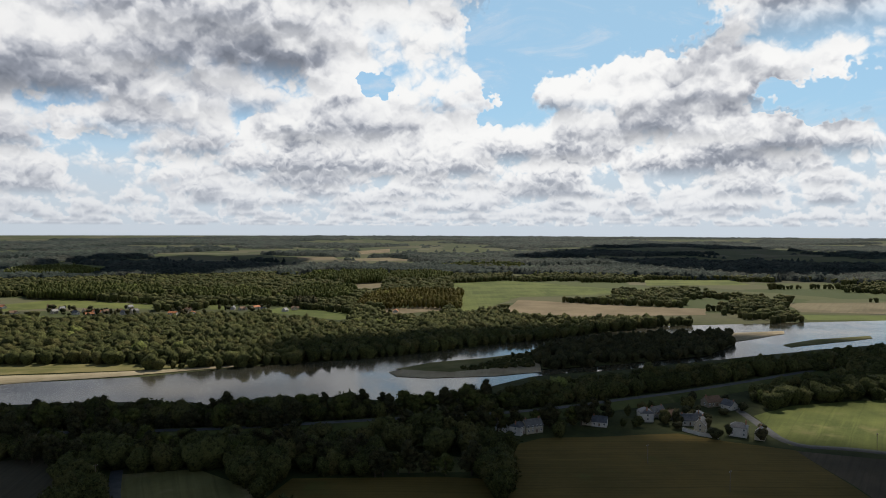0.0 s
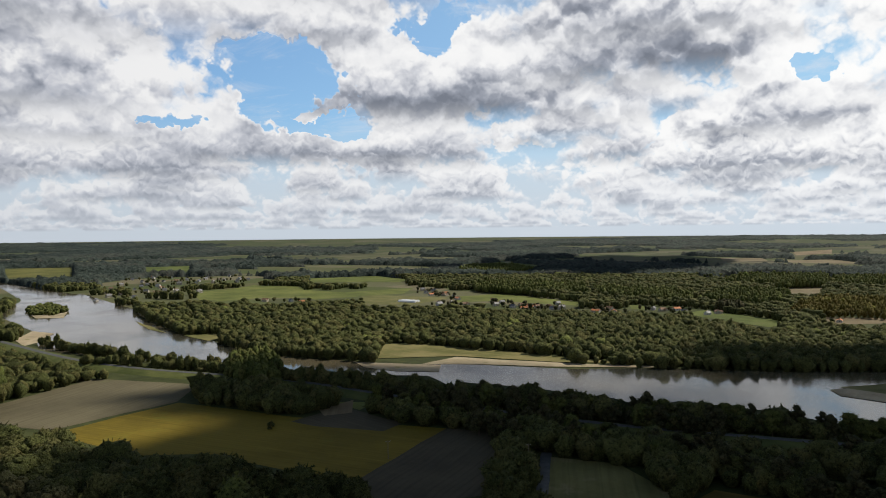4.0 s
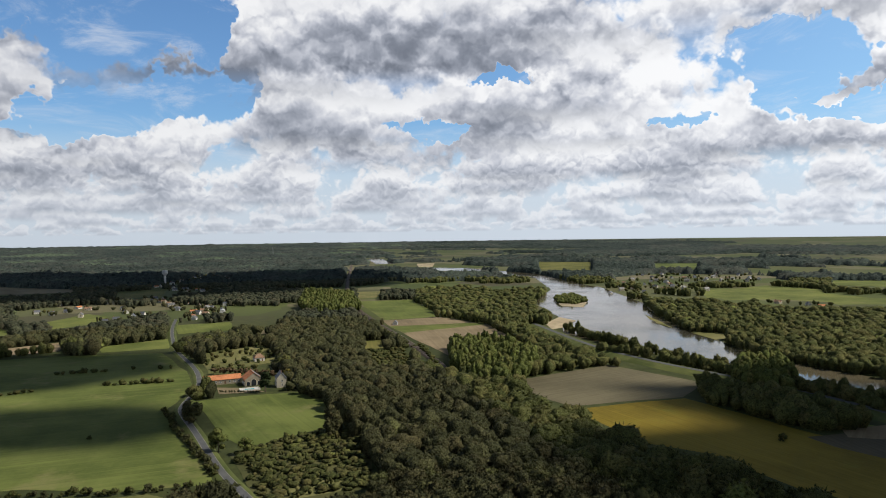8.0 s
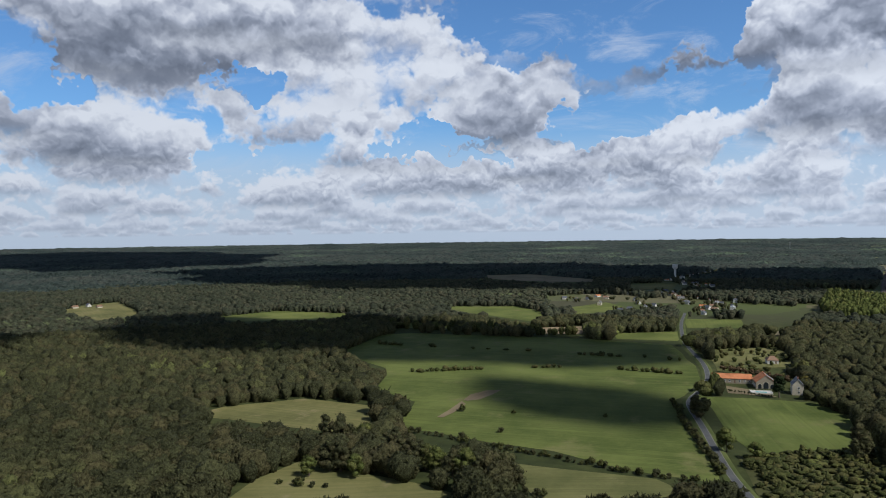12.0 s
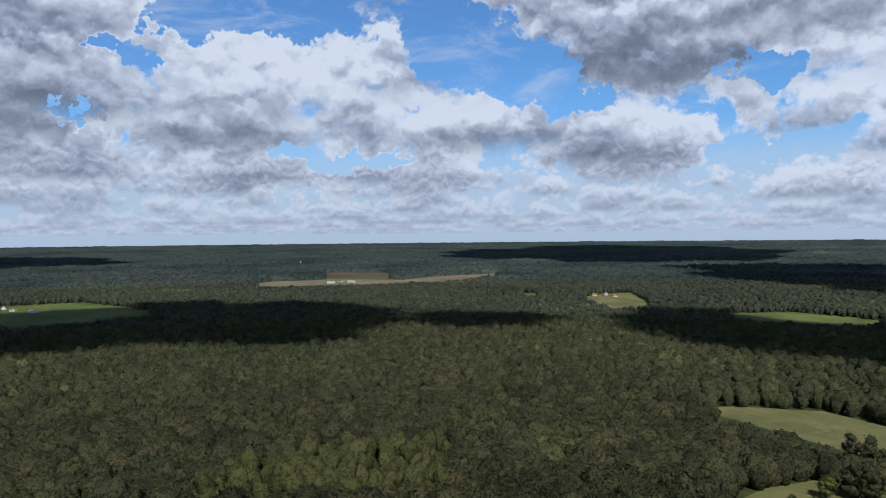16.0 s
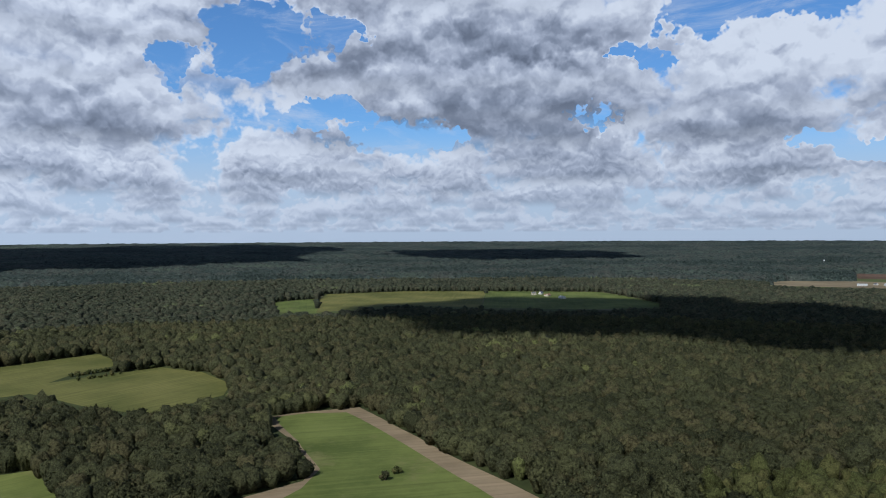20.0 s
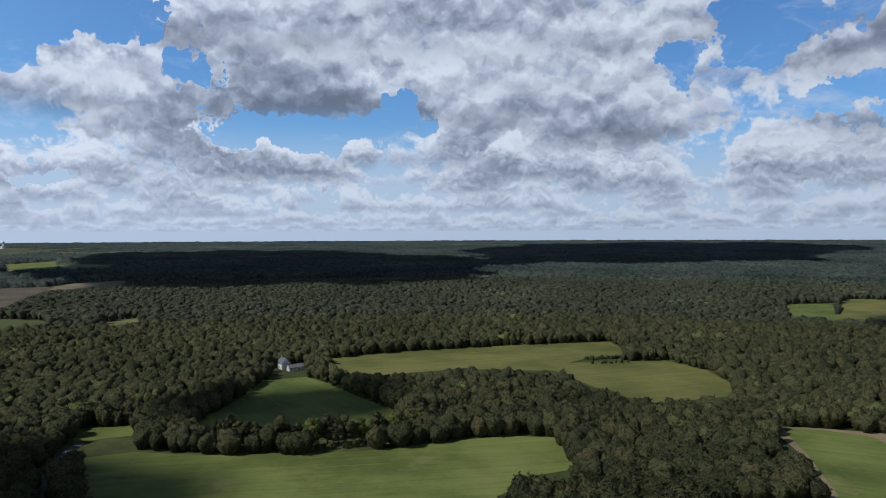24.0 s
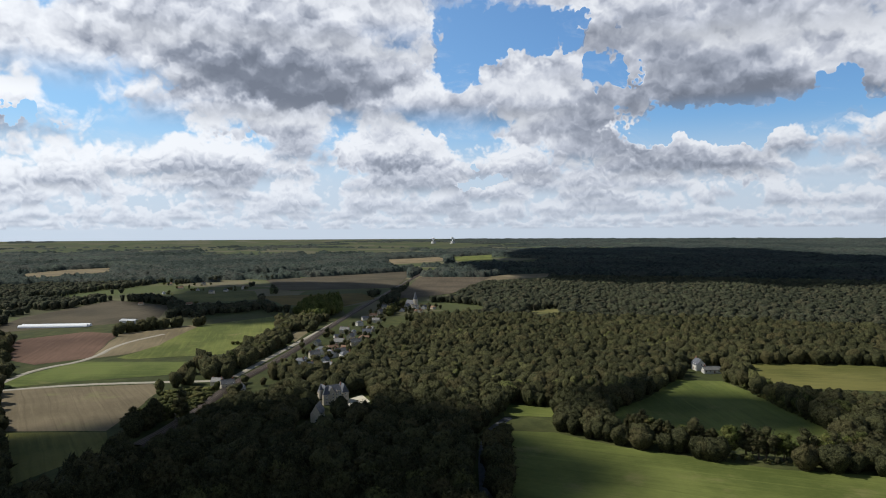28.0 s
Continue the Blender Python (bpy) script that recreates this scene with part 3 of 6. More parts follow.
# ---------------------------------------------------------------- fields, one by one
field("tan", [(-442, -170), (-459, -171), (-473, -166), (-479, -156), (-463, -156), (-446, -160), (-440, -167)])
field("tan", [(-393, -169), (-415, -168), (-438, -170), (-431, -164), (-410, -163), (-394, -165)])
field("court", [(463, 19), (481, 7), (461, 1), (445, 13)])
field("ochre", [(35, 358), (53, 371), (128, 381), (150, 366), (178, 351), (177, 288), (175, 278), (23, 277)])
field("soil", [(178, 350), (214, 338), (230, 332), (193, 279), (180, 279), (178, 288)])
field("meadow", [(185, 417), (221, 444), (291, 460), (320, 463), (240, 346), (205, 354), (179, 360)])
field("dry", [(-34, 347), (-6, 345), (18, 336), (17, 318), (-21, 317)])
field("ochre", [(-73, 287), (-66, 309), (-1, 312), (24, 309), (23, 277), (-77, 277)])
field("soil", [(-215, 329), (-182, 342), (-165, 302), (-146, 253), (-177, 221), (-203, 241)])
field("dry", [(-144, 314), (-112, 321), (-89, 303), (-73, 289), (-118, 253)])
field("yellow", [(-397, 204), (-398, 289), (-305, 303), (-215, 329), (-203, 241), (-227, 233), (-293, 228), (-318, 210), (-378, 205)])
field("stubble", [(-492, 211), (-520, 304), (-431, 332), (-401, 290), (-404, 209), (-445, 199)])
field("soil", [(-300, 294), (-297, 336), (-242, 326), (-242, 306), (-281, 294)])
field("meadow", [(-311, 343), (-287, 357), (-282, 335)])
field("meadow", [(-1184, 214), (-1181, 308), (-913, 279), (-909, 198)])
field("tan", [(-903, 196), (-908, 277), (-812, 307), (-614, 280), (-594, 196), (-716, 191), (-858, 192)])
field("meadow", [(-840, 192), (-832, 308), (-812, 307), (-776, 192)])
field("olive", [(-732, 134), (-733, 161), (-676, 151), (-681, 129)])
field("dry", [(-636, 140), (-625, 166), (-592, 153), (-601, 136)])
field("tan", [(-306, 324), (-304, 354), (-282, 328), (-292, 314)])
field("tan", [(82, 955), (121, 1120), (256, 1040), (374, 999), (346, 924), (157, 900)])
field("tan", [(522, 1082), (691, 1097), (755, 1098), (642, 933), (491, 961)])
field("meadow", [(469, 928), (583, 926), (638, 928), (597, 868), (454, 875)])
field("meadow", [(19, 1461), (144, 1549), (320, 1346), (301, 1226), (128, 1167), (63, 996), (28, 953), (13, 994)])
field("meadow", [(452, 1584), (647, 1594), (633, 1445), (411, 1420)])
field("meadow", [(-242, 945), (-228, 1000), (-139, 941), (-111, 898), (-127, 859), (-174, 890)])
field("tan", [(-98, 983), (-3, 1016), (5, 966), (-62, 924)])
field("tan", [(-560, 2696), (-422, 2713), (-371, 2515), (-501, 2462)])
field("tan", [(-381, 3190), (-258, 3418), (-234, 3105), (-340, 2947)])
field("tan", [(-377, 2553), (-203, 2693), (-66, 2428), (-283, 2448)])
field("meadow", [(-640, 1016), (-596, 1101), (-414, 1024), (-401, 972), (-540, 983), (-587, 933)])
field("meadow", [(-341, 1027), (-314, 1020), (-302, 969), (-320, 968)])
field("tan", [(-216, 1465), (-124, 1486), (-122, 1339), (-176, 1337)])
field("meadow", [(-1131, 858), (-1132, 1009), (-971, 1001), (-839, 991), (-817, 907), (-937, 835), (-986, 763)])
field("meadow", [(-1223, 1261), (-1120, 1410), (-970, 1335), (-933, 1253), (-1114, 1165)])
field("dry", [(-814, 976), (-636, 994), (-627, 870), (-699, 839)])
field("meadow", [(-1226, 1953), (-1186, 2190), (-962, 2043), (-880, 1756), (-1029, 1762)])
field("meadow", [(-1086, 838), (-1171, 1046), (-1044, 1060), (-898, 927), (-947, 767)])
field("meadow", [(-898, 912), (-818, 1145), (-759, 1028), (-821, 861)])
field("olive", [(-2438, 1130), (-2304, 1285), (-1826, 1018), (-1985, 929)])
field("meadow", [(-2100, 1395), (-2027, 1540), (-1787, 1335), (-1933, 1306)])
field("dry", [(-1395, 249), (-1384, 298), (-1247, 260), (-1239, 225)])
field("meadow", [(-585, -351), (-708, -371), (-732, -349), (-747, -158), (-730, -59), (-621, -32), (-565, -25), (-503, -33), (-483, -39), (-417, -27), (-361, -11), (-330, -7), (-335, -49), (-351, -87), (-358, -139), (-367, -183), (-426, -199), (-455, -244), (-529, -273)])
field("meadow", [(-505, -21), (-510, 14), (-508, 48), (-471, 61), (-414, 64), (-396, 34), (-378, 10), (-407, -2), (-477, -17)])
field("scrub", [(-374, 0), (-394, 34), (-409, 65), (-350, 69), (-300, 60), (-292, 13)])
field("dry", [(-318, 25), (-330, 64), (-305, 55), (-300, 26)])
field("dry", [(-343, -320), (-374, -311), (-410, -276), (-407, -214), (-379, -203), (-342, -200), (-347, -288)])
field("dry", [(-330, -173), (-328, -135), (-326, -89), (-327, -34), (-309, -13), (-285, -77), (-319, -103), (-313, -138)])
field("dry", [(-226, -197), (-262, -204), (-292, -200), (-289, -178), (-284, -131), (-275, -98)])
field("meadow", [(-795, -690), (-897, -647), (-898, -496), (-819, -525), (-770, -613)])
field("meadow", [(-819, -414), (-811, -342), (-800, -210), (-780, -259), (-775, -384)])
field("meadow", [(-1024, -436), (-1061, -314), (-978, -248), (-878, -245), (-967, -372)])
field("tan", [(-1874, -660), (-1952, -543), (-1750, -324), (-1643, -304), (-1663, -491), (-1728, -586)])
field("olive", [(-1624, -221), (-1665, -120), (-1454, -117), (-1452, -198)])
field("tan", [(-813, -234), (-852, -166), (-782, -159), (-772, -202)])
field("meadow", [(-960, -62), (-967, 5), (-882, 10), (-870, -53)])
field("tan", [(-879, 24), (-860, 53), (-825, 47), (-842, 26)])
field("meadow", [(-795, -127), (-832, -61), (-759, -55), (-756, -116)])
field("dry", [(-712, -23), (-742, 37), (-661, 47), (-636, 36), (-602, -15)])
field("meadow", [(-1067, -234), (-1163, -197), (-1108, -160), (-1015, -172), (-981, -207)])
field("tan", [(-546, -8), (-537, 14), (-519, 26), (-522, -6)])
field("redsoil", [(-705, -2139), (-861, -2023), (-831, -1870), (-636, -1904)])
field("tan", [(-362, -1709), (-444, -1796), (-602, -1802), (-758, -1670), (-920, -1762), (-1130, -1781), (-1063, -1689), (-827, -1584), (-633, -1557), (-401, -1621)])
field("meadow", [(-663, -1169), (-797, -1124), (-765, -1071), (-658, -1130)])
field("dry", [(-805, -1004), (-892, -1041), (-950, -1029), (-801, -823), (-724, -822)])
field("dry", [(-439, -531), (-472, -511), (-441, -508)])
field("meadow", [(525, -1095), (482, -1176), (388, -951), (453, -955)])
field("olive", [(475, -1166), (498, -1273), (365, -1362), (209, -1385), (170, -1068), (216, -1078), (311, -1089), (391, -958)])
field("meadow", [(207, -1386), (-10, -1404), (-76, -1265), (-113, -1140), (-8, -1072), (127, -1067), (168, -1068)])
field("tan", [(196, -395), (182, -410), (148, -432), (106, -386), (70, -344), (36, -310), (16, -290), (143, -226), (145, -271), (128, -295), (130, -314), (160, -353)])
field("meadow", [(190, -397), (175, -410), (151, -418), (114, -378), (78, -335), (50, -303), (39, -290), (136, -245), (125, -286), (127, -313), (158, -355)])
field("olive", [(557, -304), (544, -381), (505, -491), (459, -582), (401, -543), (409, -487), (405, -459), (360, -533), (312, -519), (267, -485), (252, -446), (272, -390), (314, -395), (389, -423), (445, -368), (462, -308), (487, -288)])
field("meadow", [(504, -227), (495, -257), (447, -260), (348, -250), (331, -204), (359, -186), (391, -143), (414, -141), (452, -182)])
field("meadow", [(383, -75), (378, -100), (347, -127), (306, -188), (281, -265), (259, -285), (234, -265), (218, -255), (228, -221), (200, -188), (274, -55)])
field("meadow", [(445, -83), (429, -117), (410, -108), (416, -79)])
field("dry", [(973, -219), (1008, -282), (953, -258), (925, -212)])
field("stubble", [(527, 263), (535, 161), (516, 149), (410, 148), (415, 207)])
field("olive", [(412, 206), (408, 147), (371, 134), (347, 148), (320, 160)])
field("meadow", [(558, 278), (612, 261), (636, 247), (623, 142), (568, 158), (552, 223), (532, 265)])
field("redsoil", [(660, 328), (778, 370), (832, 323), (813, 280), (656, 250), (627, 285)])
field("tan", [(650, 249), (808, 277), (877, 216), (850, 203), (713, 208), (671, 226)])
field("meadow", [(653, 227), (721, 211), (826, 209), (876, 203), (959, 127), (843, 111), (755, 129), (662, 133), (643, 212)])
field("soil", [(903, 449), (992, 464), (1227, 431), (1126, 311), (954, 278), (901, 317), (840, 418)])
field("ochre", [(1267, 196), (1311, 19), (1193, -6), (1056, 49), (1110, 138)])
field("olive", [(1352, 374), (1395, 227), (1212, 188), (1149, 292)])
field("soil", [(1715, 252), (2022, -100), (1790, -92), (1422, -48), (1385, 172)])
field("soil", [(1220, -43), (1761, -118), (1731, -296), (1274, -145), (1175, -60)])
field("tan", [(784, 95), (846, 66), (726, 79)])
field("olive", [(512, 146), (520, 115), (500, 109), (450, 115), (435, 137)])
field("meadow", [(1056, 49), (1110, 16), (972, 36)])
field("tan", [(2047, 971), (2255, 922), (2367, 829), (2125, 760), (1895, 858)])
field("tan", [(1570, -154), (1841, -361), (1869, -498), (1689, -415)])
field("meadow", [(2958, -338), (3118, -534), (2703, -463), (2644, -323)])
field("tan", [(2779, -49), (2967, -291), (2652, -281), (2450, -82)])


# village ground kept free of woods: middle and radius
for x, y, r in [(614, 50, 32), (672, 37, 32), (742, 23, 36), (854, 6, 60), (1028, -34, 80), (1022, -75, 90), (410, 32, 16), (515, 100, 35), (-1072, -168, 60), (-1169, -112, 90), (-1126, -38, 80), (-1237, -230, 80), (-1570, -126, 90), (531, -262, 18), (41, 383, 22), (86, 398, 20), (126, 413, 26), (144, 399, 26), (178, 440, 22), (168, 373, 20), (89, -1305, 60), (-584, -1652, 60), (-564, 11, 35), (-658, 24, 20), (-529, 36, 13), (460, 26, 17), (462, 11, 14), (-708, 1033, 90), (-576, 901, 60), (-449, 913, 70), (-837, 807, 50), (-1460, 1014, 130), (-1359, 1053, 110), (-1302, 1112, 90), (-1476, 1066, 140), (-1418, 1168, 110), (-1368, 892, 70), (-676, 1025, 80), (-480, 943, 55), (-274, 963, 60), (-334, 916, 40), (-346, 918, 40), (1460, 382, 110), (1407, 304, 110)]:
    STRIPS.append(([(x, y), (x + 1, y)], r))
for x, y in [(-1372, -109), (-1273, -91), (-1222, -84), (-1172, -74), (-1051, -44), (-1088, -39), (-1126, -33), (-1155, -28), (-1112, -5), (-1602, -56), (-1552, -45), (-1554, -75), (-1651, -108), (-1612, -84), (-1739, -151), (-1016, -41), (-1314, -102), (-1867, -144), (-2127, -121), (-2049, -80), (-2128, -65), (-2159, -44), (-2061, -16), (-2075, 1), (-1909, -105), (-1831, -123), (-1992, -92), (-1914, 7), (-2006, -58)]:
    STRIPS.append(([(x, y), (x * 0.97, y * 0.97)], 16))


# ---------------------------------------------------------------- water, banks and islands
def water(name, poly, label):
    return tagged(sheet(name, poly, M["water"], 0.30), label, "water", kind="structure")



water("river", [(587, 853), (550, 872), (252, 813), (127, 728), (64, 686), (-12, 631), (-87, 589), (-164, 560), (-224, 522), (-278, 506), (-314, 497), (-362, 454), (-382, 464), (-439, 452), (-499, 444), (-601, 477), (-677, 495), (-810, 546), (-964, 625), (-1226, 714), (-1302, 738), (-1309, 729), (-1787, 828), (-1987, 794), (-1859, 744), (-1620, 743), (-1271, 617), (-1042, 475), (-842, 420), (-698, 354), (-615, 360), (-532, 377), (-466, 415), (-449, 405), (-371, 410), (-304, 443), (-262, 416), (-275, 436), (-217, 446), (-159, 445), (-134, 433), (-119, 459), (-68, 461), (-30, 449), (30, 489), (67, 528), (94, 541), (142, 556), (253, 609), (351, 654), (434, 688), (484, 703)], "broad calm river reflecting the cloudy sky")
water("pond", [(-141.1, 266.5), (-135.1, 267.7), (-141.8, 278.4), (-147.3, 288.1), (-149.9, 288.1), (-144.7, 277.5)], "small bright pond among trees")
water("river", [(-3033, 590), (-3165, 665), (-2624, 618), (-2612, 548)], "distant river arm")
water("river", [(-2289, 647), (-2192, 763), (-1929, 778), (-2102, 638)], "distant river arm")
field("sand", [(-337, 479), (-329, 522), (-291, 529), (-253, 539), (-214, 550), (-162, 569), (-164, 562), (-210, 539), (-244, 520), (-280, 509), (-312, 494)])
field("grassbank", [(-435, 546), (-394, 565), (-309, 569), (-190, 569), (-242, 545), (-331, 526), (-384, 483)])
field("sand", [(-390.8, 458.3), (-351.2, 472.3), (-319.8, 485.1), (-304.9, 459.4), (-335.0, 444.5), (-368.2, 443.9)])
field("sand", [(-793, 377), (-842, 420), (-799, 421), (-747, 379), (-734, 355)])
field("sand", [(-1056, 519), (-988, 521), (-1015, 555), (-941, 510), (-967, 487)])
field("grassbank", [(-659, 486), (-640, 508), (-616, 510), (-594, 472)])
field("grassbank", [(-824, 537), (-756, 514), (-688, 487), (-739, 498)])
field("sand", [(-41, 542), (-11, 575), (37, 599), (83, 618), (77, 545), (41, 529), (-10, 520), (-35, 526)])
field("grassbank", [(-37, 554), (-11, 580), (37, 604), (91, 642), (82, 591), (34, 555), (7, 543)])
field("isle", [(77, 613), (117, 674), (214, 726), (303, 744), (282, 678), (231, 616), (122, 568), (79, 555)])
field("sand", [(294, 752), (375, 775), (368, 754), (290, 698)])
field("grassbank", [(328, 679), (378, 715), (450, 740), (443, 724), (383, 693), (330, 666)])
field("sand", [(-2550, 685), (-2560, 759), (-2299, 674), (-2342, 637)])

# ---------------------------------------------------------------- roads and railway
for line in [[(-296, 10), (-308, 7), (-338, -2), (-373, -9), (-423, -18), (-469, -28), (-489, -29), (-517, -24), (-556, -19), (-623, -24), (-699, -40), (-755, -50), (-903, -63), (-1024, -65)]]:
    road = tagged(strip("road", line, [(-1.9, 0.9), (1.9, 0.9)], M["asphalt"], free=7.0), "narrow grey asphalt country road", "road", kind="structure")
    strip("verge", line, [(1.92, 0.86), (3.4, 0.8), (4.8, -0.05)], M["verge"], road)
    strip("verge", line, [(-4.8, -0.05), (-3.4, 0.8), (-1.92, 0.86)], M["verge"], road)
    for side in (1.65, -1.8):
        strip("edge_line", line, [(side, 0.92), (side + 0.15, 0.92)], M["gravel"], road)
for line in [[(183, 448), (181, 402), (178, 359), (205, 355), (221, 348)], [(282, -46), (349, -55), (387, -65), (411, -80)], [(-122, 257), (-138, 294), (-148, 318)]]:
    tagged(strip("lane", line, [(-2.8, -0.05), (-2.0, 0.42), (2.0, 0.42), (2.8, -0.05)], M["asphalt"], free=5.0), "narrow grey paved lane between fields", "road", kind="structure")
for line in [[(524, 261), (539, 218), (541, 159), (540, 117)], [(550, 274), (603, 275), (644, 246), (734, 253), (802, 228)], [(554, 106), (642, 90), (748, 70), (876, 47)]]:
    tagged(strip("farm_track", line, [(-2.8, -0.05), (-2.0, 0.42), (2.0, 0.42), (2.8, -0.05)], M["gravel"], free=5.0), "pale gravel farm track between fields", "road", kind="structure")
for line in [[(-775, 354), (-597, 332), (-513, 339), (-451, 353), (-420, 362), (-356, 371), (-294, 368), (-242, 370), (-193, 369), (-158, 373), (-120, 377), (-58, 392), (-20, 401), (22, 408), (74, 426), (114, 447), (157, 467), (228, 508), (314, 560)]]:
    bank = tagged(strip("levee", line, [(-12, -0.05), (-4, 2.6), (4, 2.6), (12, -0.05)], M["verge"], free=13.0), "grassy flood levee along the river", "levee", kind="structure")
    strip("levee_road", line, [(-2.6, 2.75), (2.6, 2.75)], M["asphalt"], bank)


def railway(line):
    bed = tagged(strip("railway", line, [(-4.4, -0.05), (-3.0, 1.2), (3.0, 1.2), (4.4, -0.05)], M["ballast"], free=9.0), "double track railway on brown ballast", "railway", kind="structure")
    for c in (-1.7, 1.7):
        for o in (-0.75, 0.75):
            strip("rail", line, [(c + o - 0.09, 1.2), (c + o - 0.07, 1.42), (c + o + 0.07, 1.42), (c + o + 0.09, 1.2)], M["rail"], bed)
    return bed


for line in [[(-2598, 449), (-1495, 244), (-1101, 192), (-874, 182), (-745, 181), (-589, 175), (-538, 170)]] + [[(377, 122), (410, 114), (477, 107), (548, 98), (631, 79), (860, 47), (1051, 15), (1422, -48), (1906, -133)]]:
    railway(line)


# ---------------------------------------------------------------- groves, tree lines and hedges
GROVES, TREE_ROWS, SHRUB_ROWS = [], [], []


def grove(kind, outline, level=1.0):
    GROVES.append((kind, outline, level))


def trees(gap, *line):
    TREE_ROWS.append((list(line), gap))


def shrubs(gap, *line):
    SHRUB_ROWS.append((list(line), gap))


grove("thicket", [(-373, 3), (-392, 34), (-407, 65), (-350, 68), (-303, 60), (-295, 14)])
grove("orchard", [(-712, -23), (-742, 37), (-661, 47), (-636, 36), (-602, -15)])
grove("thicket", [(-670, 122), (-664, 163), (-552, 150), (-561, 116)])
grove("thicket", [(506, 147), (512, 113), (492, 107), (441, 113), (412, 133), (402, 139)])
grove("isle", [(77, 613), (117, 674), (214, 726), (303, 744), (282, 678), (231, 616), (122, 568), (79, 555)])
grove("thicket", [(14, 552), (46, 596), (86, 641), (76, 567), (21, 550)])
grove("willow", [(-1083, 532), (-1133, 582), (-1084, 583), (-1013, 556), (-981, 517), (-1008, 503)])
grove("poplar", [(-531, 171), (-654, 209), (-645, 259), (-565, 260), (-520, 239), (-454, 189), (-462, 170)])
grove("poplar", [(-406, 336), (-467, 390), (-467, 430), (-394, 378), (-379, 349)])
grove("poplar", [(-1095, 106), (-1370, 146), (-1269, 216), (-1022, 190), (-974, 123)])
grove("poplar", [(-254, 1114), (-256, 1259), (-169, 1287), (-149, 1219), (-144, 1066), (-225, 1063)])
grove("golden", [(-124, 975), (-115, 1158), (-83, 1232), (35, 1215), (24, 960), (-35, 992), (-96, 969)])
grove("poplar", [(-301, 1477), (-305, 1698), (-146, 1751), (-106, 1486), (-187, 1421)])
grove("poplar", [(-126, 1667), (-34, 1758), (21, 1635), (-5, 1491), (-100, 1487)])
grove("poplar", [(-714, 1195), (-686, 1289), (-509, 1260), (-446, 1126), (-552, 1086), (-648, 1099)])
grove("poplar", [(-468, 1205), (-290, 1191), (-259, 1062), (-406, 1091)])
grove("poplar", [(-993, 1579), (-1088, 1823), (-973, 1884), (-828, 1709), (-870, 1586)])
grove("poplar", [(-6, 2041), (138, 2267), (244, 2086), (174, 1866)])
grove("poplar", [(955, 104), (1105, 103), (1172, 54), (980, 41), (890, 69)])
grove("oak", [(-214, 993), (-214, 1072), (-185, 1032), (-179, 974)])
grove("bright", [(-39, -300), (-64, -331), (-100, -337), (-141, -332), (-171, -322), (-158, -282), (-134, -258), (-37, -289)])
trees(9, (-241, 382), (-183, 389), (-124, 392), (-60, 405), (-21, 415), (23, 424), (78, 445), (120, 472), (166, 493), (240, 535), (294, 548), (358, 567))
trees(9, (-249, 394), (-188, 399), (-128, 403), (-61, 416), (-22, 424), (24, 435), (80, 457), (123, 483), (170, 505), (245, 548))
trees(9, (-587, 331), (-486, 360), (-436, 371), (-382, 375), (-299, 375), (-247, 378), (-197, 377), (-162, 380), (-81, 385))
trees(10, (-311, 389), (-255, 390), (-204, 389), (-167, 392))
trees(10, (-730, 371), (-621, 364), (-522, 370), (-481, 370), (-438, 384))
trees(9, (-224, 354), (-184, 355), (-149, 346), (-106, 342), (-61, 337), (-33, 334))
trees(9, (-205, 333), (-163, 318), (-129, 330), (-95, 323), (-58, 323), (-36, 314), (20, 314))
trees(10, (-25, 372), (5, 375), (27, 380), (56, 389), (97, 404))
shrubs(6, (-347, -190), (-359, -166), (-348, -123), (-341, -84), (-331, -49), (-329, -14))
shrubs(7, (-320, -160), (-301, -117), (-292, -88), (-288, -72))
trees(10, (-316, -213), (-328, -182), (-301, -139), (-299, -111), (-292, -83))
shrubs(5, (-649, -344), (-646, -314))
shrubs(6, (-646, -137), (-645, -94))
shrubs(6, (-571, -155), (-580, -133))
shrubs(6, (-583, -90), (-579, -38))
shrubs(6, (-519, -245), (-541, -209), (-550, -193))
shrubs(4, (-487, -40), (-434, -29), (-397, -20), (-363, -11), (-341, -7))
shrubs(9, (-643, -57), (-639, -44))
shrubs(12, (-649, -286), (-647, -273))
shrubs(30, (-646, -255), (-651, -193), (-651, -168))
shrubs(30, (-648, -76))
trees(9, (-769, -389), (-768, -324), (-765, -267), (-762, -213), (-777, -164))
trees(8, (-787, -160), (-780, -139), (-791, -121))
trees(9, (-723, -47), (-760, -14), (-743, 9), (-754, 38))
trees(10, (-508, -22), (-554, -15))
trees(30, (-442, -22))
trees(30, (-379, -5))
trees(30, (-371, 8))
shrubs(7, (-624, -12), (-613, 7), (-615, 26))
trees(9, (-575, 42), (-632, 48))
shrubs(7, (-361, 4), (-337, 16), (-311, 20))
shrubs(9, (-377, 15), (-391, 37), (-374, 51), (-341, 59))
trees(9, (-383, 50), (-400, 61))
trees(7, (429, -257), (405, -263), (366, -281), (343, -308))
shrubs(6, (385, -128), (374, -137), (343, -157), (325, -169), (312, -192), (303, -218), (300, -238), (285, -269))
trees(6, (385, -141), (359, -151), (332, -172), (320, -193), (315, -223), (319, -245), (329, -265))
trees(30, (474, -279))
shrubs(7, (497, -263), (430, -255), (375, -252), (343, -251))
shrubs(8, (390, -470), (372, -501))
trees(8, (574, 120), (622, 111), (673, 100), (713, 94))
trees(8, (752, 98), (802, 94), (850, 93))
trees(8, (401, 133), (412, 127), (429, 119), (434, 108))
shrubs(6, (719, 139), (707, 99))
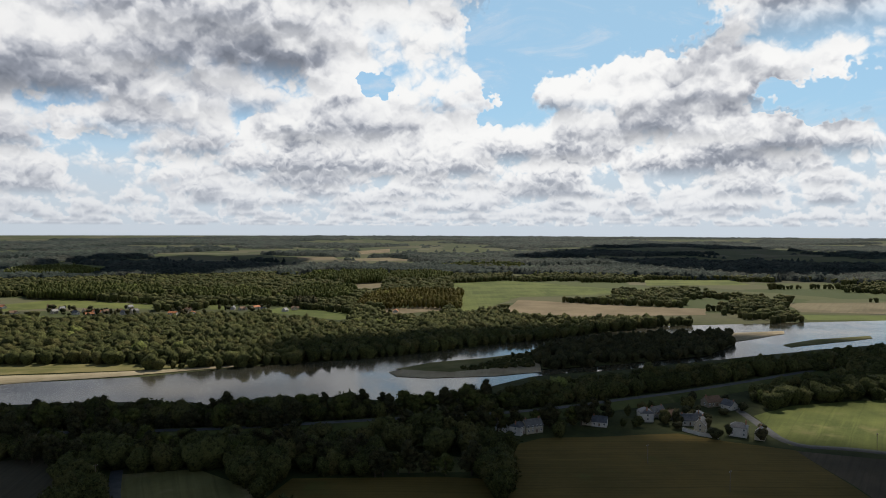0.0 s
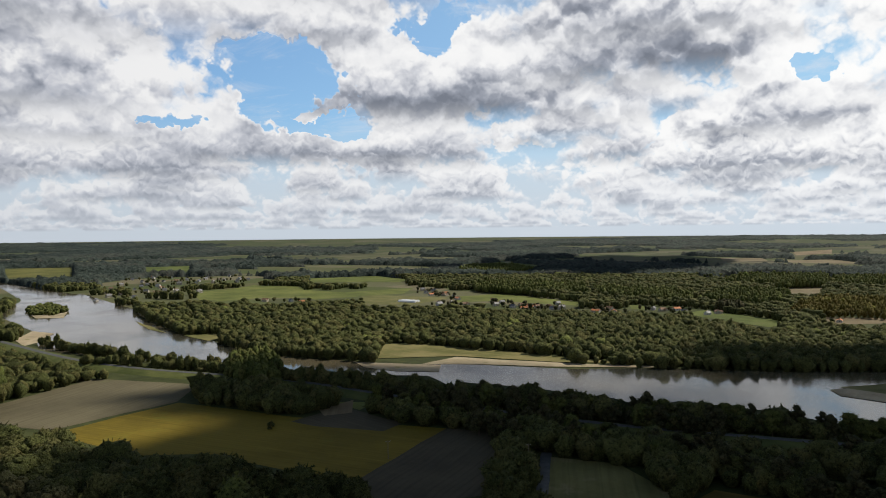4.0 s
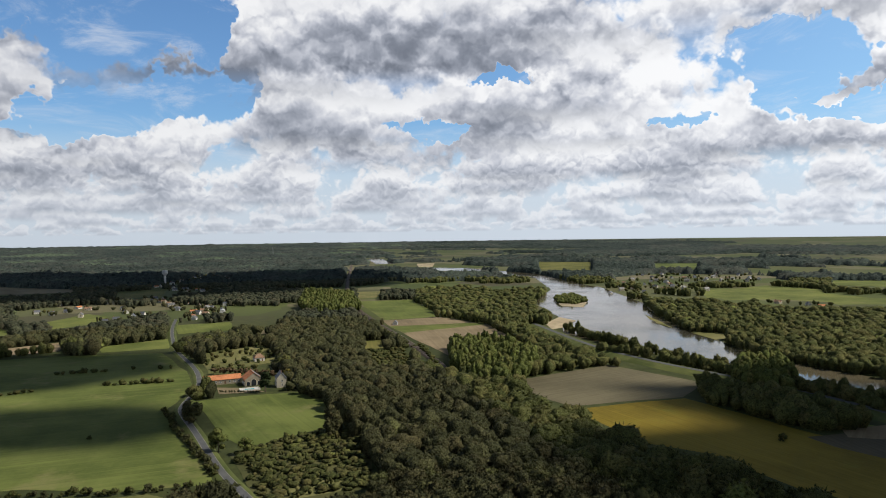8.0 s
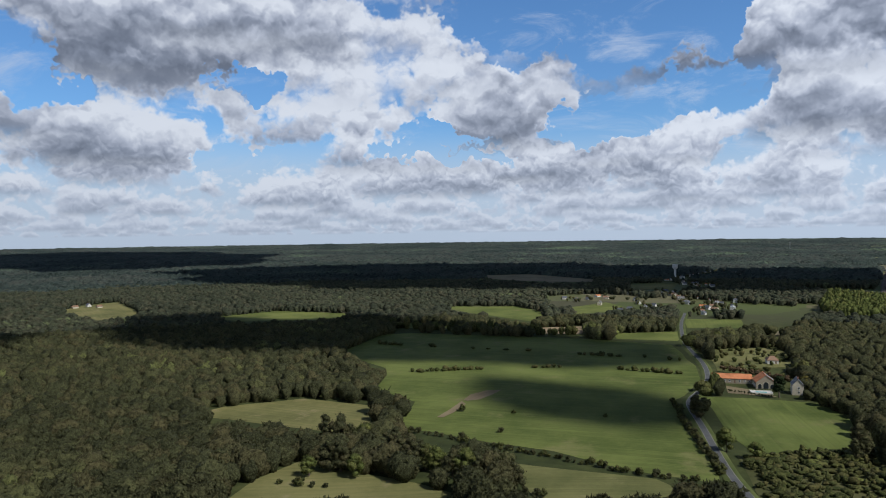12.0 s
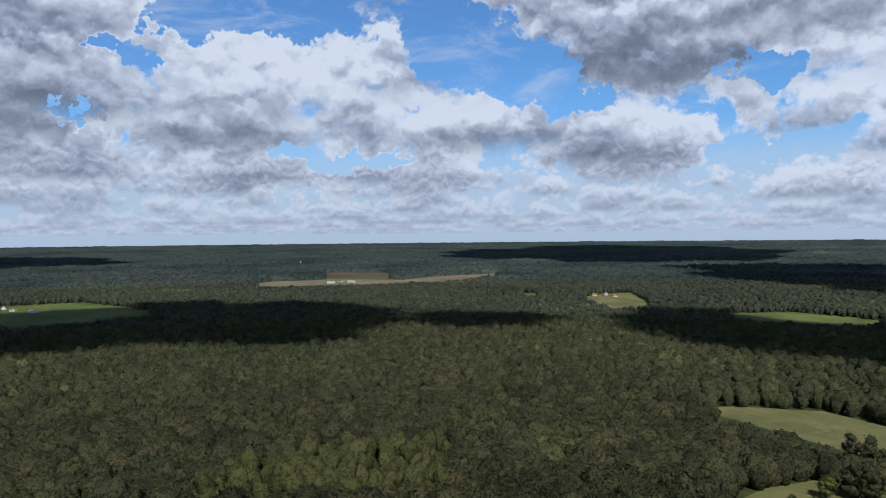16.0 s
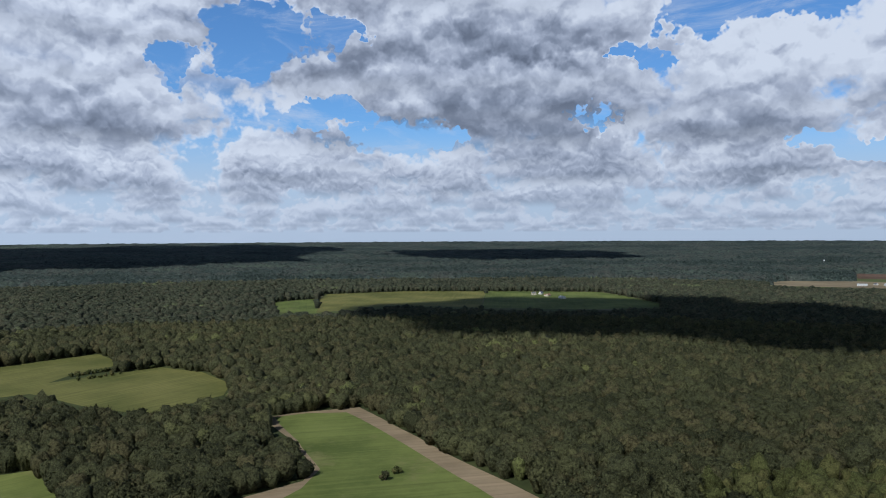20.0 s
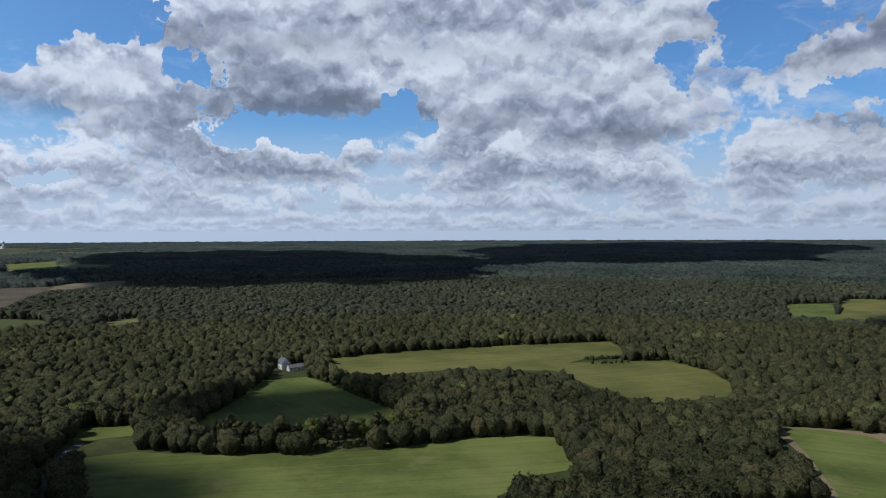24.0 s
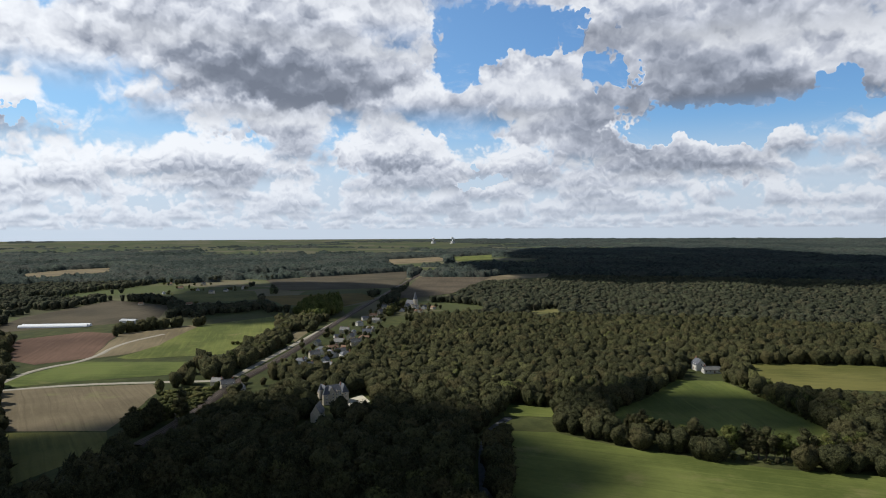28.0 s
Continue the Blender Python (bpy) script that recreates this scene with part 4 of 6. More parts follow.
shrubs(7, (491, 92), (427, 109))
trees(9, (938, -24), (1043, -35), (1083, -53))
shrubs(7, (-667, 160), (-679, 185), (-515, 162))
shrubs(30, (-301, 279))
shrubs(5, (-601, 8), (-574, 42))
shrubs(30, (-298, 276))
shrubs(7, (406, -486), (389, -513), (378, -531))
trees(10, (-272, -186), (-285, -176), (-280, -160))
shrubs(8, (-262, -191), (-265, -166))
shrubs(6, (-428, -239), (-398, -190), (-370, -203))
shrubs(7, (404, -480), (388, -521), (363, -529))
shrubs(20, (87, -317), (94, -296))
shrubs(30, (-427, -73))
shrubs(30, (-418, -128))
shrubs(30, (-375, -122))
shrubs(30, (-355, -138))
shrubs(30, (-413, -160))
trees(8, (-395.2, 365.6), (-369.0, 375.5), (-326.2, 382.4), (-286.9, 385.8), (-262.8, 385.5))
trees(8, (-405.1, 374.7), (-378.2, 384.9), (-334.4, 392.0), (-294.1, 395.4), (-269.4, 395.1))
trees(8, (-272.2, 334.9), (-255.5, 343.4), (-232.5, 348.0), (-204.7, 344.2))
trees(8, (-280.4, 344.9), (-263.2, 353.7), (-239.5, 358.4), (-210.8, 354.5))


# ---------------------------------------------------------------- woods
rng = np.random.default_rng(11)


def land_use(x, y):
    """0: open patchwork country, 1: wood. The valley floor is a patchwork of plots, the plateau is wooded."""
    r, a = np.hypot(x, y), (np.degrees(np.arctan2(-x, y)) + 48) % 360 - 48
    wood = np.ones(len(x), bool)
    a = a + 3.5 * np.sin(r * 0.0041) + 2.5 * np.sin(r * 0.0117 + 1.0)
    plain = ((a < 62) & (r > 1130)) | ((a >= 62) & (a < 82) & (r > 1250)) | ((a > 266) & (r > 900)) | ((a > 252) & (a <= 266) & (r > 2300))
    plain |= (a < -20) & (r > 800)
    plain |= (a > 82) & (a < 103) & (r > 850) & (r < 1560)
    # plots between hedges, larger the farther away they lie
    q = np.random.default_rng(5)
    seeds = np.stack([q.uniform(math.log(700), math.log(5000), 460), q.uniform(-0.85, 5.45, 460) * 0.62], 1)
    grown = q.random(460)
    idx = np.flatnonzero(plain)
    u = np.log(r[idx]) + 0.02 * np.sin(a[idx] * 0.9) + 0.012 * np.sin(a[idx] * 2.7 + r[idx] * 0.004)
    w = np.radians(a[idx]) * 0.62 + 0.008 * np.sin(r[idx] * 0.011)
    own, edge = np.zeros(len(idx), int), np.zeros(len(idx))
    for i in range(0, len(idx), 20000):
        d = np.hypot(u[i:i + 20000, None] - seeds[:, 0], w[i:i + 20000, None] - seeds[:, 1])
        own[i:i + 20000] = d.argmin(1)
        two = np.partition(d, 1, axis=1)
        edge[i:i + 20000] = two[:, 1] - two[:, 0]
    share = np.where(a[idx] > 200, 0.44, 0.60)
    wood[idx] = (grown[own] < share) | ((edge < 0.010) & (grown[own] < 0.85) & (np.sin(u * 90 + w * 70) > -0.4))
    return wood, plain


def open_ground(x, y, roads=True):
    pts = np.stack([x, y], 1)
    hit = np.zeros(len(x), bool)
    for poly in OPEN:
        hit |= inside(pts, poly)
    for line, width in STRIPS if roads else ():
        hit |= near_line(pts, line, width)
    return hit


def free_sight(x, y, tall):
    """A wood stops short of the open land behind it by the length that its trees hide."""
    hit = open_ground(x, y)
    for f in (0.5, 1.0):
        k = HOVER / (HOVER - f * tall)
        hit |= open_ground(x * k, y * k, f < 0.7)
    return ~hit


def scatter(r0, r1, gap, seed):
    q = np.random.default_rng(seed)
    n = int(2 * r1 / gap) + 1
    gx, gy = np.meshgrid(np.arange(n) * gap - r1, np.arange(n) * gap - r1)
    x = (gx + q.uniform(-.42, .42, gx.shape) * gap).ravel()
    y = (gy + q.uniform(-.42, .42, gy.shape) * gap).ravel()
    r, a = np.hypot(x, y), (np.degrees(np.arctan2(-x, y)) + 48) % 360 - 48
    keep = (r >= r0) & (r < r1) & (a > -36) & (a < 300)
    return x[keep], y[keep]


def ball(level):
    bm = bmesh.new()
    bmesh.ops.create_icosphere(bm, subdivisions=level, radius=1.0)
    v = np.array([p.co[:] for p in bm.verts])
    f = np.array([[p.index for p in q.verts] for q in bm.faces])
    bm.free()
    return v, f


def crown_shape(level, seed, bumps=14, rough=0.05, waist=0.5, floor=-0.45, twigs=0, twig=0.1):
    """A crown of unit size on z = 0: leafy domes grown together, and a skirt that drops to the ground."""
    v, f = ball(level)
    q = np.random.default_rng(seed)
    d = q.normal(0, 1, (bumps, 3))
    d[:, 2] = np.abs(d[:, 2]) * 0.9 - 0.15
    d /= np.linalg.norm(d, axis=1)[:, None]
    c, r = d * q.uniform(0.42, 0.66, (bumps, 1)), q.uniform(0.30, 0.50, bumps)
    pc = v @ c.T
    inner = pc ** 2 - (c ** 2).sum(1) + r ** 2
    s = np.where(inner > 0, pc + np.sqrt(np.maximum(inner, 0)), 0).max(1)
    s = np.maximum(s, 0.66) * (1 + q.normal(0, rough, len(v)))
    out = v * s[:, None]
    keep = v[f][:, :, 2].mean(1) > floor
    f = f[keep]
    used = np.unique(f)
    remap = np.zeros(len(v), int)
    remap[used] = np.arange(len(used))
    v, f = out[used], remap[f]
    # leafy twigs that stand out of the crown
    k = np.repeat(np.flatnonzero(v[:, 2] > -0.2), twigs)
    if len(k):
        a = v[k] * q.uniform(0.97, 1.14, (len(k), 1)) + q.normal(0, twig, (len(k), 3))
        b = v[k] * q.uniform(0.92, 1.10, (len(k), 1)) + q.normal(0, twig, (len(k), 3))
        n = len(v) + 2 * np.arange(len(k))
        f = np.concatenate([f, np.stack([k, n, n + 1], 1)])
        v = np.concatenate([v, np.stack([a, b], 1).reshape(-1, 3)])
    z = v[:, 2]
    low = 0.25 if floor > -0.6 else 0.7
    v[:, :2] *= np.clip(1 + 0.4 * z / low, 0.6, 1.0)[:, None]
    v[:, 2] = np.where(z > 0, waist + (1 - waist) * z, np.maximum(0.0, waist * (1 + z / low)))
    return v, f


def plant(name, shapes, x, y, wide, tall, mat, label, category, base=0.25, smooth=False, ground=None):
    """Joins one crown for each place into one mesh. base: share of the height below the crown."""
    if not len(x):
        return None
    z = lift(x, y)
    pick = rng.integers(0, len(shapes), len(x))
    turn = rng.uniform(0, 2 * math.pi, len(x))
    vs, fs, at = [], [], 0
    for k, (sv, sf) in enumerate(shapes):
        m = np.flatnonzero(pick == k)
        if not len(m):
            continue
        c, s = np.cos(turn[m])[:, None], np.sin(turn[m])[:, None]
        X = (sv[:, 0] * c - sv[:, 1] * s) * wide[m][:, None] + x[m][:, None]
        Y = (sv[:, 0] * s + sv[:, 1] * c) * wide[m][:, None] + y[m][:, None]
        Z = z[m][:, None] + tall[m][:, None] * (base + (1 - base) * sv[:, 2])
        vs.append(np.stack([X, Y, Z], -1).reshape(-1, 3))
        fs.append((sf[None] + (np.arange(len(m)) * len(sv))[:, None, None]).reshape(-1, 3) + at)
        at += len(m) * len(sv)
    ob = new(name, mesh_of(name, np.concatenate(vs), np.concatenate(fs), mat, smooth))
    return tagged(ob, label, category, kind="stuff")


close_crowns = [crown_shape(3, k + 30, 24, 0.05, 0.42, twigs=4, twig=0.10) for k in range(8)]
near_crowns = [crown_shape(3, k, 18, 0.06, 0.42, twigs=1, twig=0.11) for k in range(8)]
mid_crowns = [crown_shape(2, k + 10, 9, 0.17, 0.42, -0.4) for k in range(8)]
far_crowns = [crown_shape(1, k + 20, 5, 0.14, 0.5, -0.3) for k in range(6)]
slim_crowns = [crown_shape(2, k + 40, 8, 0.12, 0.55, -0.8, twigs=1, twig=0.12) for k in range(5)]

# groves that stand apart: kind, outline, (gap, half width, height, shapes, paint, label)
GROVE_KINDS = {
    "isle": (6.8, 4.2, 9.0, mid_crowns, "oak", "dark trees on a river island"),
    "willow": (6.5, 4.0, 7.0, mid_crowns, "poplar", "low willows on a river island"),
    "poplar": (5.4, 3.7, 14.5, slim_crowns, "poplar", "light green poplar plantation in rows"),
    "golden": (6.5, 3.2, 12.0, slim_crowns, "golden", "yellowing young poplar plantation in rows"),
    "bright": (7.8, 4.9, 12.5, mid_crowns, "beech", "stand of lighter green broad trees"),
    "thicket": (3.7, 2.2, 2.4, mid_crowns, "scrub", "low thorny scrub on fallow ground"),
    "orchard": (13.0, 2.4, 4.2, mid_crowns, "scrub", "small fruit trees in a garden"),
    "oak": (7.5, 4.8, 14.0, mid_crowns, "oak", "dark copse of broad trees"),
}
for kind, poly, level in GROVES:
    gap, wide, tall, shapes, paint, label = GROVE_KINDS[kind]
    p = np.asarray(poly, float)
    lo, hi = p.min(0), p.max(0)
    gx, gy = np.meshgrid(np.arange(lo[0], hi[0], gap), np.arange(lo[1], hi[1], gap))
    sway = 0.2 if shapes is slim_crowns else 0.55
    mix = 0.48 if kind == "thicket" else 0.25
    x, y = (gx + rng.uniform(-sway, sway, gx.shape) * gap).ravel(), (gy + rng.uniform(-sway, sway, gy.shape) * gap).ravel()
    m = inside(np.stack([x, y], 1), poly)
    x, y = x[m], y[m]
    plant("grove", shapes, x, y, rng.normal(wide, wide * mix, len(x)).clip(wide * .4, wide * 2.0), rng.normal(tall * level, tall * mix * .7, len(x)).clip(0.8, 30), M[paint], label, "grove", 0.0, smooth=shapes is slim_crowns)


def quarter(x, y):
    return ((np.degrees(np.arctan2(-x, y)) + 48) % 360 // 30).astype(int)


WOOD_BANDS = [(250.0, 310.0, 7.4, close_crowns, 2), (310.0, 470.0, 7.4, near_crowns, 3), (470.0, 900.0, 6.8, mid_crowns, 4), (900.0, 1750.0, 8.6, far_crowns, 5)]
for r0, r1, gap, shapes, seed in WOOD_BANDS:
    x, y = scatter(r0, r1, gap, seed)
    wood, plain = land_use(x, y)
    keep = wood & free_sight(x, y, 10.0)
    for _, poly, _ in GROVES:
        keep &= ~inside(np.stack([x, y], 1), poly)
    x, y = x[keep], y[keep]
    swell = np.array([noise.noise((a * .008, b * .008, 3.0)) for a, b in zip(x, y)])
    heading = (np.degrees(np.arctan2(-x, y)) + 48) % 360 - 48
    valley = (heading < 75) & (y > 150)
    size = np.exp(rng.normal(0, np.where(valley, 0.30, 0.20))).clip(0.5, 1.6)
    wide = 5.7 * size * (gap / 8.0)
    tall = np.where(valley, 10.5, 11.2) * size ** 0.6 + rng.normal(0, 0.8, len(x)) + 3.6 * swell
    where = quarter(x, y) + 100 * valley
    for k in np.unique(where):
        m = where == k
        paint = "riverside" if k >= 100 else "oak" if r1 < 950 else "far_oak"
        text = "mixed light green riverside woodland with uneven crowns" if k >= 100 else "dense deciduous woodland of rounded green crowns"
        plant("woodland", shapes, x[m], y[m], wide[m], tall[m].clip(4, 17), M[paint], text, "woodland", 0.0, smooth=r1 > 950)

# far woods as one closed canopy
ang = np.radians(np.arange(-36, 300.01, 0.21))
rad = [1690.0]
while rad[-1] < 4880:
    rad.append(rad[-1] + 9.0 + (rad[-1] - 1750) * 0.007)
rad = np.array(rad)
A, R = np.meshgrid(ang, rad)
R = R + rng.uniform(-3, 3, R.shape)
X, Y = -np.sin(A) * R, np.cos(A) * R
wood, plain = land_use(X.ravel(), Y.ravel())
tall_here = wood & free_sight(X.ravel(), Y.ravel(), 12.0)
hump = rng.normal(0, 1, X.shape)
swell = np.array([noise.noise((a * .006, b * .006, 9.0)) for a, b in zip(X.ravel(), Y.ravel())]).reshape(X.shape)
high = np.where(tall_here.reshape(X.shape), (11.5 + 3.4 * hump + 4.0 * swell) * np.clip(1.25 - (R - 1750) / 3800, 0.4, 1.0), -3.0)
high[0] = -3.0
V = np.stack([X, Y, lift(X, Y) + high], -1).reshape(-1, 3)
na, nr = len(ang), len(rad)
i, j = np.meshgrid(np.arange(nr - 1), np.arange(na - 1), indexing="ij")
F = np.stack([i * na + j, (i + 1) * na + j, (i + 1) * na + j + 1, i * na + j + 1], -1).reshape(-1, 4)
stands = tall_here[F].any(1)
F = F[stands]
mid_a = F[:, 0] % na
for k in range(12):
    m = (mid_a * 12 // na) == k
    if m.any():
        used, inv = np.unique(F[m], return_inverse=True)
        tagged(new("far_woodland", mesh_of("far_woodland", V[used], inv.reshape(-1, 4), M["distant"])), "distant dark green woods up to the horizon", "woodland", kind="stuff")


# ---------------------------------------------------------------- single trees and shrubs
def trunk_mesh(seed, tall, thick):
    """A tapered, slightly bent trunk that parts into limbs."""
    q = random.Random(seed)
    bm = bmesh.new()

    def limb(start, end, r0, r1, sides=7):
        axis = end - start
        side = axis.orthogonal().normalized()
        other = axis.normalized().cross(side)
        rings = []
        for i in range(4):
            f = i / 3
            c = start.lerp(end, f) + Vector((q.uniform(-1, 1), q.uniform(-1, 1), 0)) * r0 * 0.5 * math.sin(f * math.pi)
            r = r0 + (r1 - r0) * f
            rings.append([bm.verts.new(c + (side * math.cos(a) + other * math.sin(a)) * r) for a in (2 * math.pi * k / sides for k in range(sides))])
        for lo, hi in zip(rings[:-1], rings[1:]):
            for k in range(sides):
                bm.faces.new((lo[k], lo[(k + 1) % sides], hi[(k + 1) % sides], hi[k]))
        bm.faces.new(rings[-1])

    top = Vector((q.uniform(-.4, .4), q.uniform(-.4, .4), tall * 0.55))
    limb(Vector((0, 0, -0.3)), top, thick, thick * 0.55)
    for k in range(5):
        a = 2 * math.pi * (k + q.random()) / 5
        start = Vector((0, 0, 0)).lerp(top, q.uniform(0.6, 1.0))
        limb(start, start + Vector((math.cos(a) * tall * .22, math.sin(a) * tall * .22, tall * q.uniform(.15, .32))), thick * 0.4, thick * 0.12, 5)
    me = bpy.data.meshes.new("trunk")
    bm.to_mesh(me)
    bm.free()
    me.materials.append(M["bark"])
    return me


def crown_mesh(seed, wide, tall, low, clumps, mat, spread=0.62):
    """A crown of many leafy clumps, with gaps and an uneven outline."""
    q = np.random.default_rng(seed)
    vs, fs, at = [], [], 0
    for k in range(clumps):
        a, h = q.uniform(0, 2 * math.pi), q.uniform(0.05, 0.95)
        reach = wide * spread * math.sin(math.pi * min(0.95, 0.18 + h * 0.78)) * math.sqrt(q.uniform(0.15, 1.0))
        sv, sf = mid_crowns[k % len(mid_crowns)]
        size = wide * q.uniform(0.30, 0.46)
        v = (sv - (0, 0, 0.4)) * (size, size, size * 1.5)
        v = v + (math.cos(a) * reach, math.sin(a) * reach, low + (tall - low) * (0.12 + 0.76 * h))
        vs.append(v)
        fs.append(sf + at)
        at += len(v)
        # leaves scattered about the clump
        n = 60
        d = q.normal(0, 1, (n, 3))
        d /= np.linalg.norm(d, axis=1)[:, None]
        c = v.mean(0) + d * size * q.uniform(0.85, 1.25, (n, 1)) * (1, 1, 0.8)
        e1, e2 = q.normal(0, wide * 0.045, (n, 3)), q.normal(0, wide * 0.045, (n, 3))
        vs.append(np.stack([c - e1, c + e1, c + e2], 1).reshape(-1, 3))
        fs.append(np.arange(3 * n).reshape(-1, 3) + at)
        at += 3 * n
    return mesh_of("crown", np.concatenate(vs), np.concatenate(fs), mat)


def tree_kind(seed, wide, tall, mat):
    """One tree standing apart, kept as the pattern for its copies."""
    base = new("tree")
    part("trunk", trunk_mesh(seed, tall, tall * 0.028), None, base)
    part("crown", crown_mesh(seed, wide, tall, tall * 0.04, 18, mat, 0.7), None, base)
    return tagged(base, "broad green deciduous tree with a rounded uneven crown", "tree", "hedgerow trees")


def shrub_kind(seed, wide, tall, mat):
    base = new("shrub")
    part("stem", trunk_mesh(seed + 50, tall * 0.7, 0.09), None, base)
    part("crown", crown_mesh(seed + 50, wide, tall, 0.1, 8, mat), None, base)
    return tagged(base, "low dark green shrub in a hedge line", "shrub", "hedge shrubs")


M["russet"] = material("russet_foliage", leaf_paint((0.050, 0.034, 0.018), (0.085, 0.060, 0.034), (0.130, 0.095, 0.055)), 0.85, 0.8, 0.04)
cedar = tagged(new("cedar"), "dark broad cedar on the farm lawn", "tree")
part("trunk", trunk_mesh(77, 15.0, 0.5), None, cedar)
part("crown", crown_mesh(77, 5.4, 16.0, 0.6, 22, M["pine"], 0.6), None, cedar)
cedar.matrix_basis = Matrix.Translation((-517.0, 26.0, 0.0))
amber = tagged(new("tree"), "yellowing maple beside the farm", "tree")
part("trunk", trunk_mesh(78, 9.0, 0.3), None, amber)
part("crown", crown_mesh(78, 4.4, 10.5, 0.6, 18, M["golden"], 0.7), None, amber)
amber.matrix_basis = Matrix.Translation((-548.0, 44.0, 0.0))
tree_kinds = [tree_kind(k, w, h, M[m]) for k, (w, h, m) in enumerate([(5.0, 12.5, "oak"), (5.6, 13.5, "oak"), (4.2, 14.5, "oak"), (4.8, 11.0, "scrub"), (5.2, 12.0, "poplar")])]
shrub_kinds = [shrub_kind(k, w, h, M[m]) for k, (w, h, m) in enumerate([(2.3, 3.0, "oak"), (2.7, 3.6, "scrub"), (1.9, 2.6, "oak"), (2.5, 2.4, "scrub")])]


def spots(line, gap, sway):
    """Places along a line, gap apart and a little off it."""
    out = []
    if len(line) == 1:
        return [line[0]]
    for a, b in zip(line[:-1], line[1:]):
        n = max(1, round(math.hypot(b[0] - a[0], b[1] - a[1]) / gap))
        for i in range(n):
            f = (i + rng.uniform(0.15, 0.85)) / n
            out.append((a[0] + (b[0] - a[0]) * f + rng.uniform(-sway, sway), a[1] + (b[1] - a[1]) * f + rng.uniform(-sway, sway)))
    return out


used_up = set()


def set_out(kinds, places, limit, spread):
    """Copies of the patterns at the places; past the limit, the farther ones are joined."""
    places = sorted(places, key=lambda p: p[0] ** 2 + p[1] ** 2)
    for k, (x, y) in enumerate(places[:limit]):
        which = int(rng.integers(0, len(kinds)))
        pattern = kinds[which]
        s = float(rng.uniform(1 - spread, 1 + spread))
        m = Matrix.Translation((x, y, float(lift(x, y)))) @ Matrix.Rotation(rng.uniform(0, 6.28), 4, "Z")
        if which not in used_up and kinds is tree_kinds or (which + 100) not in used_up and kinds is shrub_kinds:
            used_up.add(which if kinds is tree_kinds else which + 100)
            pattern.matrix_basis = m
            continue
        copy_thing(pattern, m).scale = (s, s, s * float(rng.uniform(0.9, 1.1)))
    return places[limit:]


left = set_out(tree_kinds, [p for line, gap in TREE_ROWS for p in spots(line, gap * 0.72, 2.5)], 300, 0.34)
if left:
    p = np.array(left)
    plant("tree_line", near_crowns, p[:, 0], p[:, 1], rng.normal(4.4, 1.2, len(p)).clip(2, 7), rng.normal(9.5, 2.6, len(p)).clip(4, 16), M["riverside"], "far line of green trees along fields", "trees", 0.0)
left = set_out(shrub_kinds, [p for line, gap in SHRUB_ROWS for p in spots(line, gap * 0.62, 1.2)], 300, 0.35)
if left:
    p = np.array(left)
    plant("hedge", mid_crowns, p[:, 0], p[:, 1], rng.normal(2.6, .5, len(p)).clip(1.5, 4), rng.normal(3.4, .8, len(p)).clip(2, 6), M["scrub"], "far hedge of green shrubs", "hedge", 0.0, True)


# ---------------------------------------------------------------- buildings
def plaster(low, high):
    return lambda n, p: (n.ramp(n.math("ADD", n.math("MULTIPLY", n.noise(p, 0.5, 5.0, 0.65), 0.7), n.math("MULTIPLY", n.noise(p, 5.0, 3.0), 0.3)), [(0.3, low), (0.7, high)]), n.noise(p, 8.0))


def tiles(low, high, gap=0.33):
    def build(n, p):
        z = n.node("ShaderNodeSeparateXYZ", (p,)).outputs[2]
        course = n.math("FRACT", n.math("MULTIPLY", z, 1 / gap))
        c = n.ramp(n.noise(p, 1.2, 6.0, 0.7), [(0.3, low), (0.7, high)])
        c = n.mix(n.step(n.noise(p, 0.25, 4.0), 0.5, 0.7, 0.0, 0.5), c, tuple(v * 0.55 for v in low))
        return c, course
    return build


M["limestone"] = material("limestone_wall", plaster((0.34, 0.30, 0.22), (0.52, 0.47, 0.37)), 0.9, 0.02)
M["render"] = material("white_render", plaster((0.42, 0.40, 0.36), (0.60, 0.58, 0.53)), 0.85, 0.01)
M["rubble"] = material("rubble_wall", plaster((0.20, 0.17, 0.12), (0.34, 0.29, 0.22)), 0.95, 0.05)
M["slate"] = material("slate_roof", tiles((0.055, 0.06, 0.072), (0.12, 0.125, 0.14)), 0.55, 0.03, 0.4)
M["old_slate"] = material("old_slate_roof", tiles((0.09, 0.09, 0.088), (0.19, 0.185, 0.175)), 0.6, 0.03, 0.4)
M["orange_tile"] = material("orange_tile_roof", tiles((0.36, 0.13, 0.055), (0.56, 0.235, 0.11)), 0.8, 0.04)
M["brown_tile"] = material("brown_tile_roof", tiles((0.16, 0.10, 0.065), (0.28, 0.175, 0.115)), 0.8, 0.04)
M["glass"] = material("window_glass", lambda n, p: (0.02, 0.025, 0.03), 0.08, 0.0, 0.6)
M["paint"] = material("white_paint", lambda n, p: n.ramp(n.noise(p, 3.0), [(0.3, (0.62, 0.62, 0.6)), (0.7, (0.78, 0.78, 0.76))]), 0.6)
M["wood_door"] = material("door_wood", lambda n, p: n.ramp(n.noise(p, 4.0), [(0.3, (0.10, 0.06, 0.035)), (0.7, (0.18, 0.11, 0.07))]), 0.7)
M["brick"] = material("chimney_brick", lambda n, p: n.ramp(n.noise(p, 4.0), [(0.3, (0.24, 0.11, 0.07)), (0.7, (0.36, 0.18, 0.12))]), 0.9)
M["concrete"] = material("concrete", plaster((0.36, 0.355, 0.34), (0.52, 0.51, 0.49)), 0.9, 0.02)
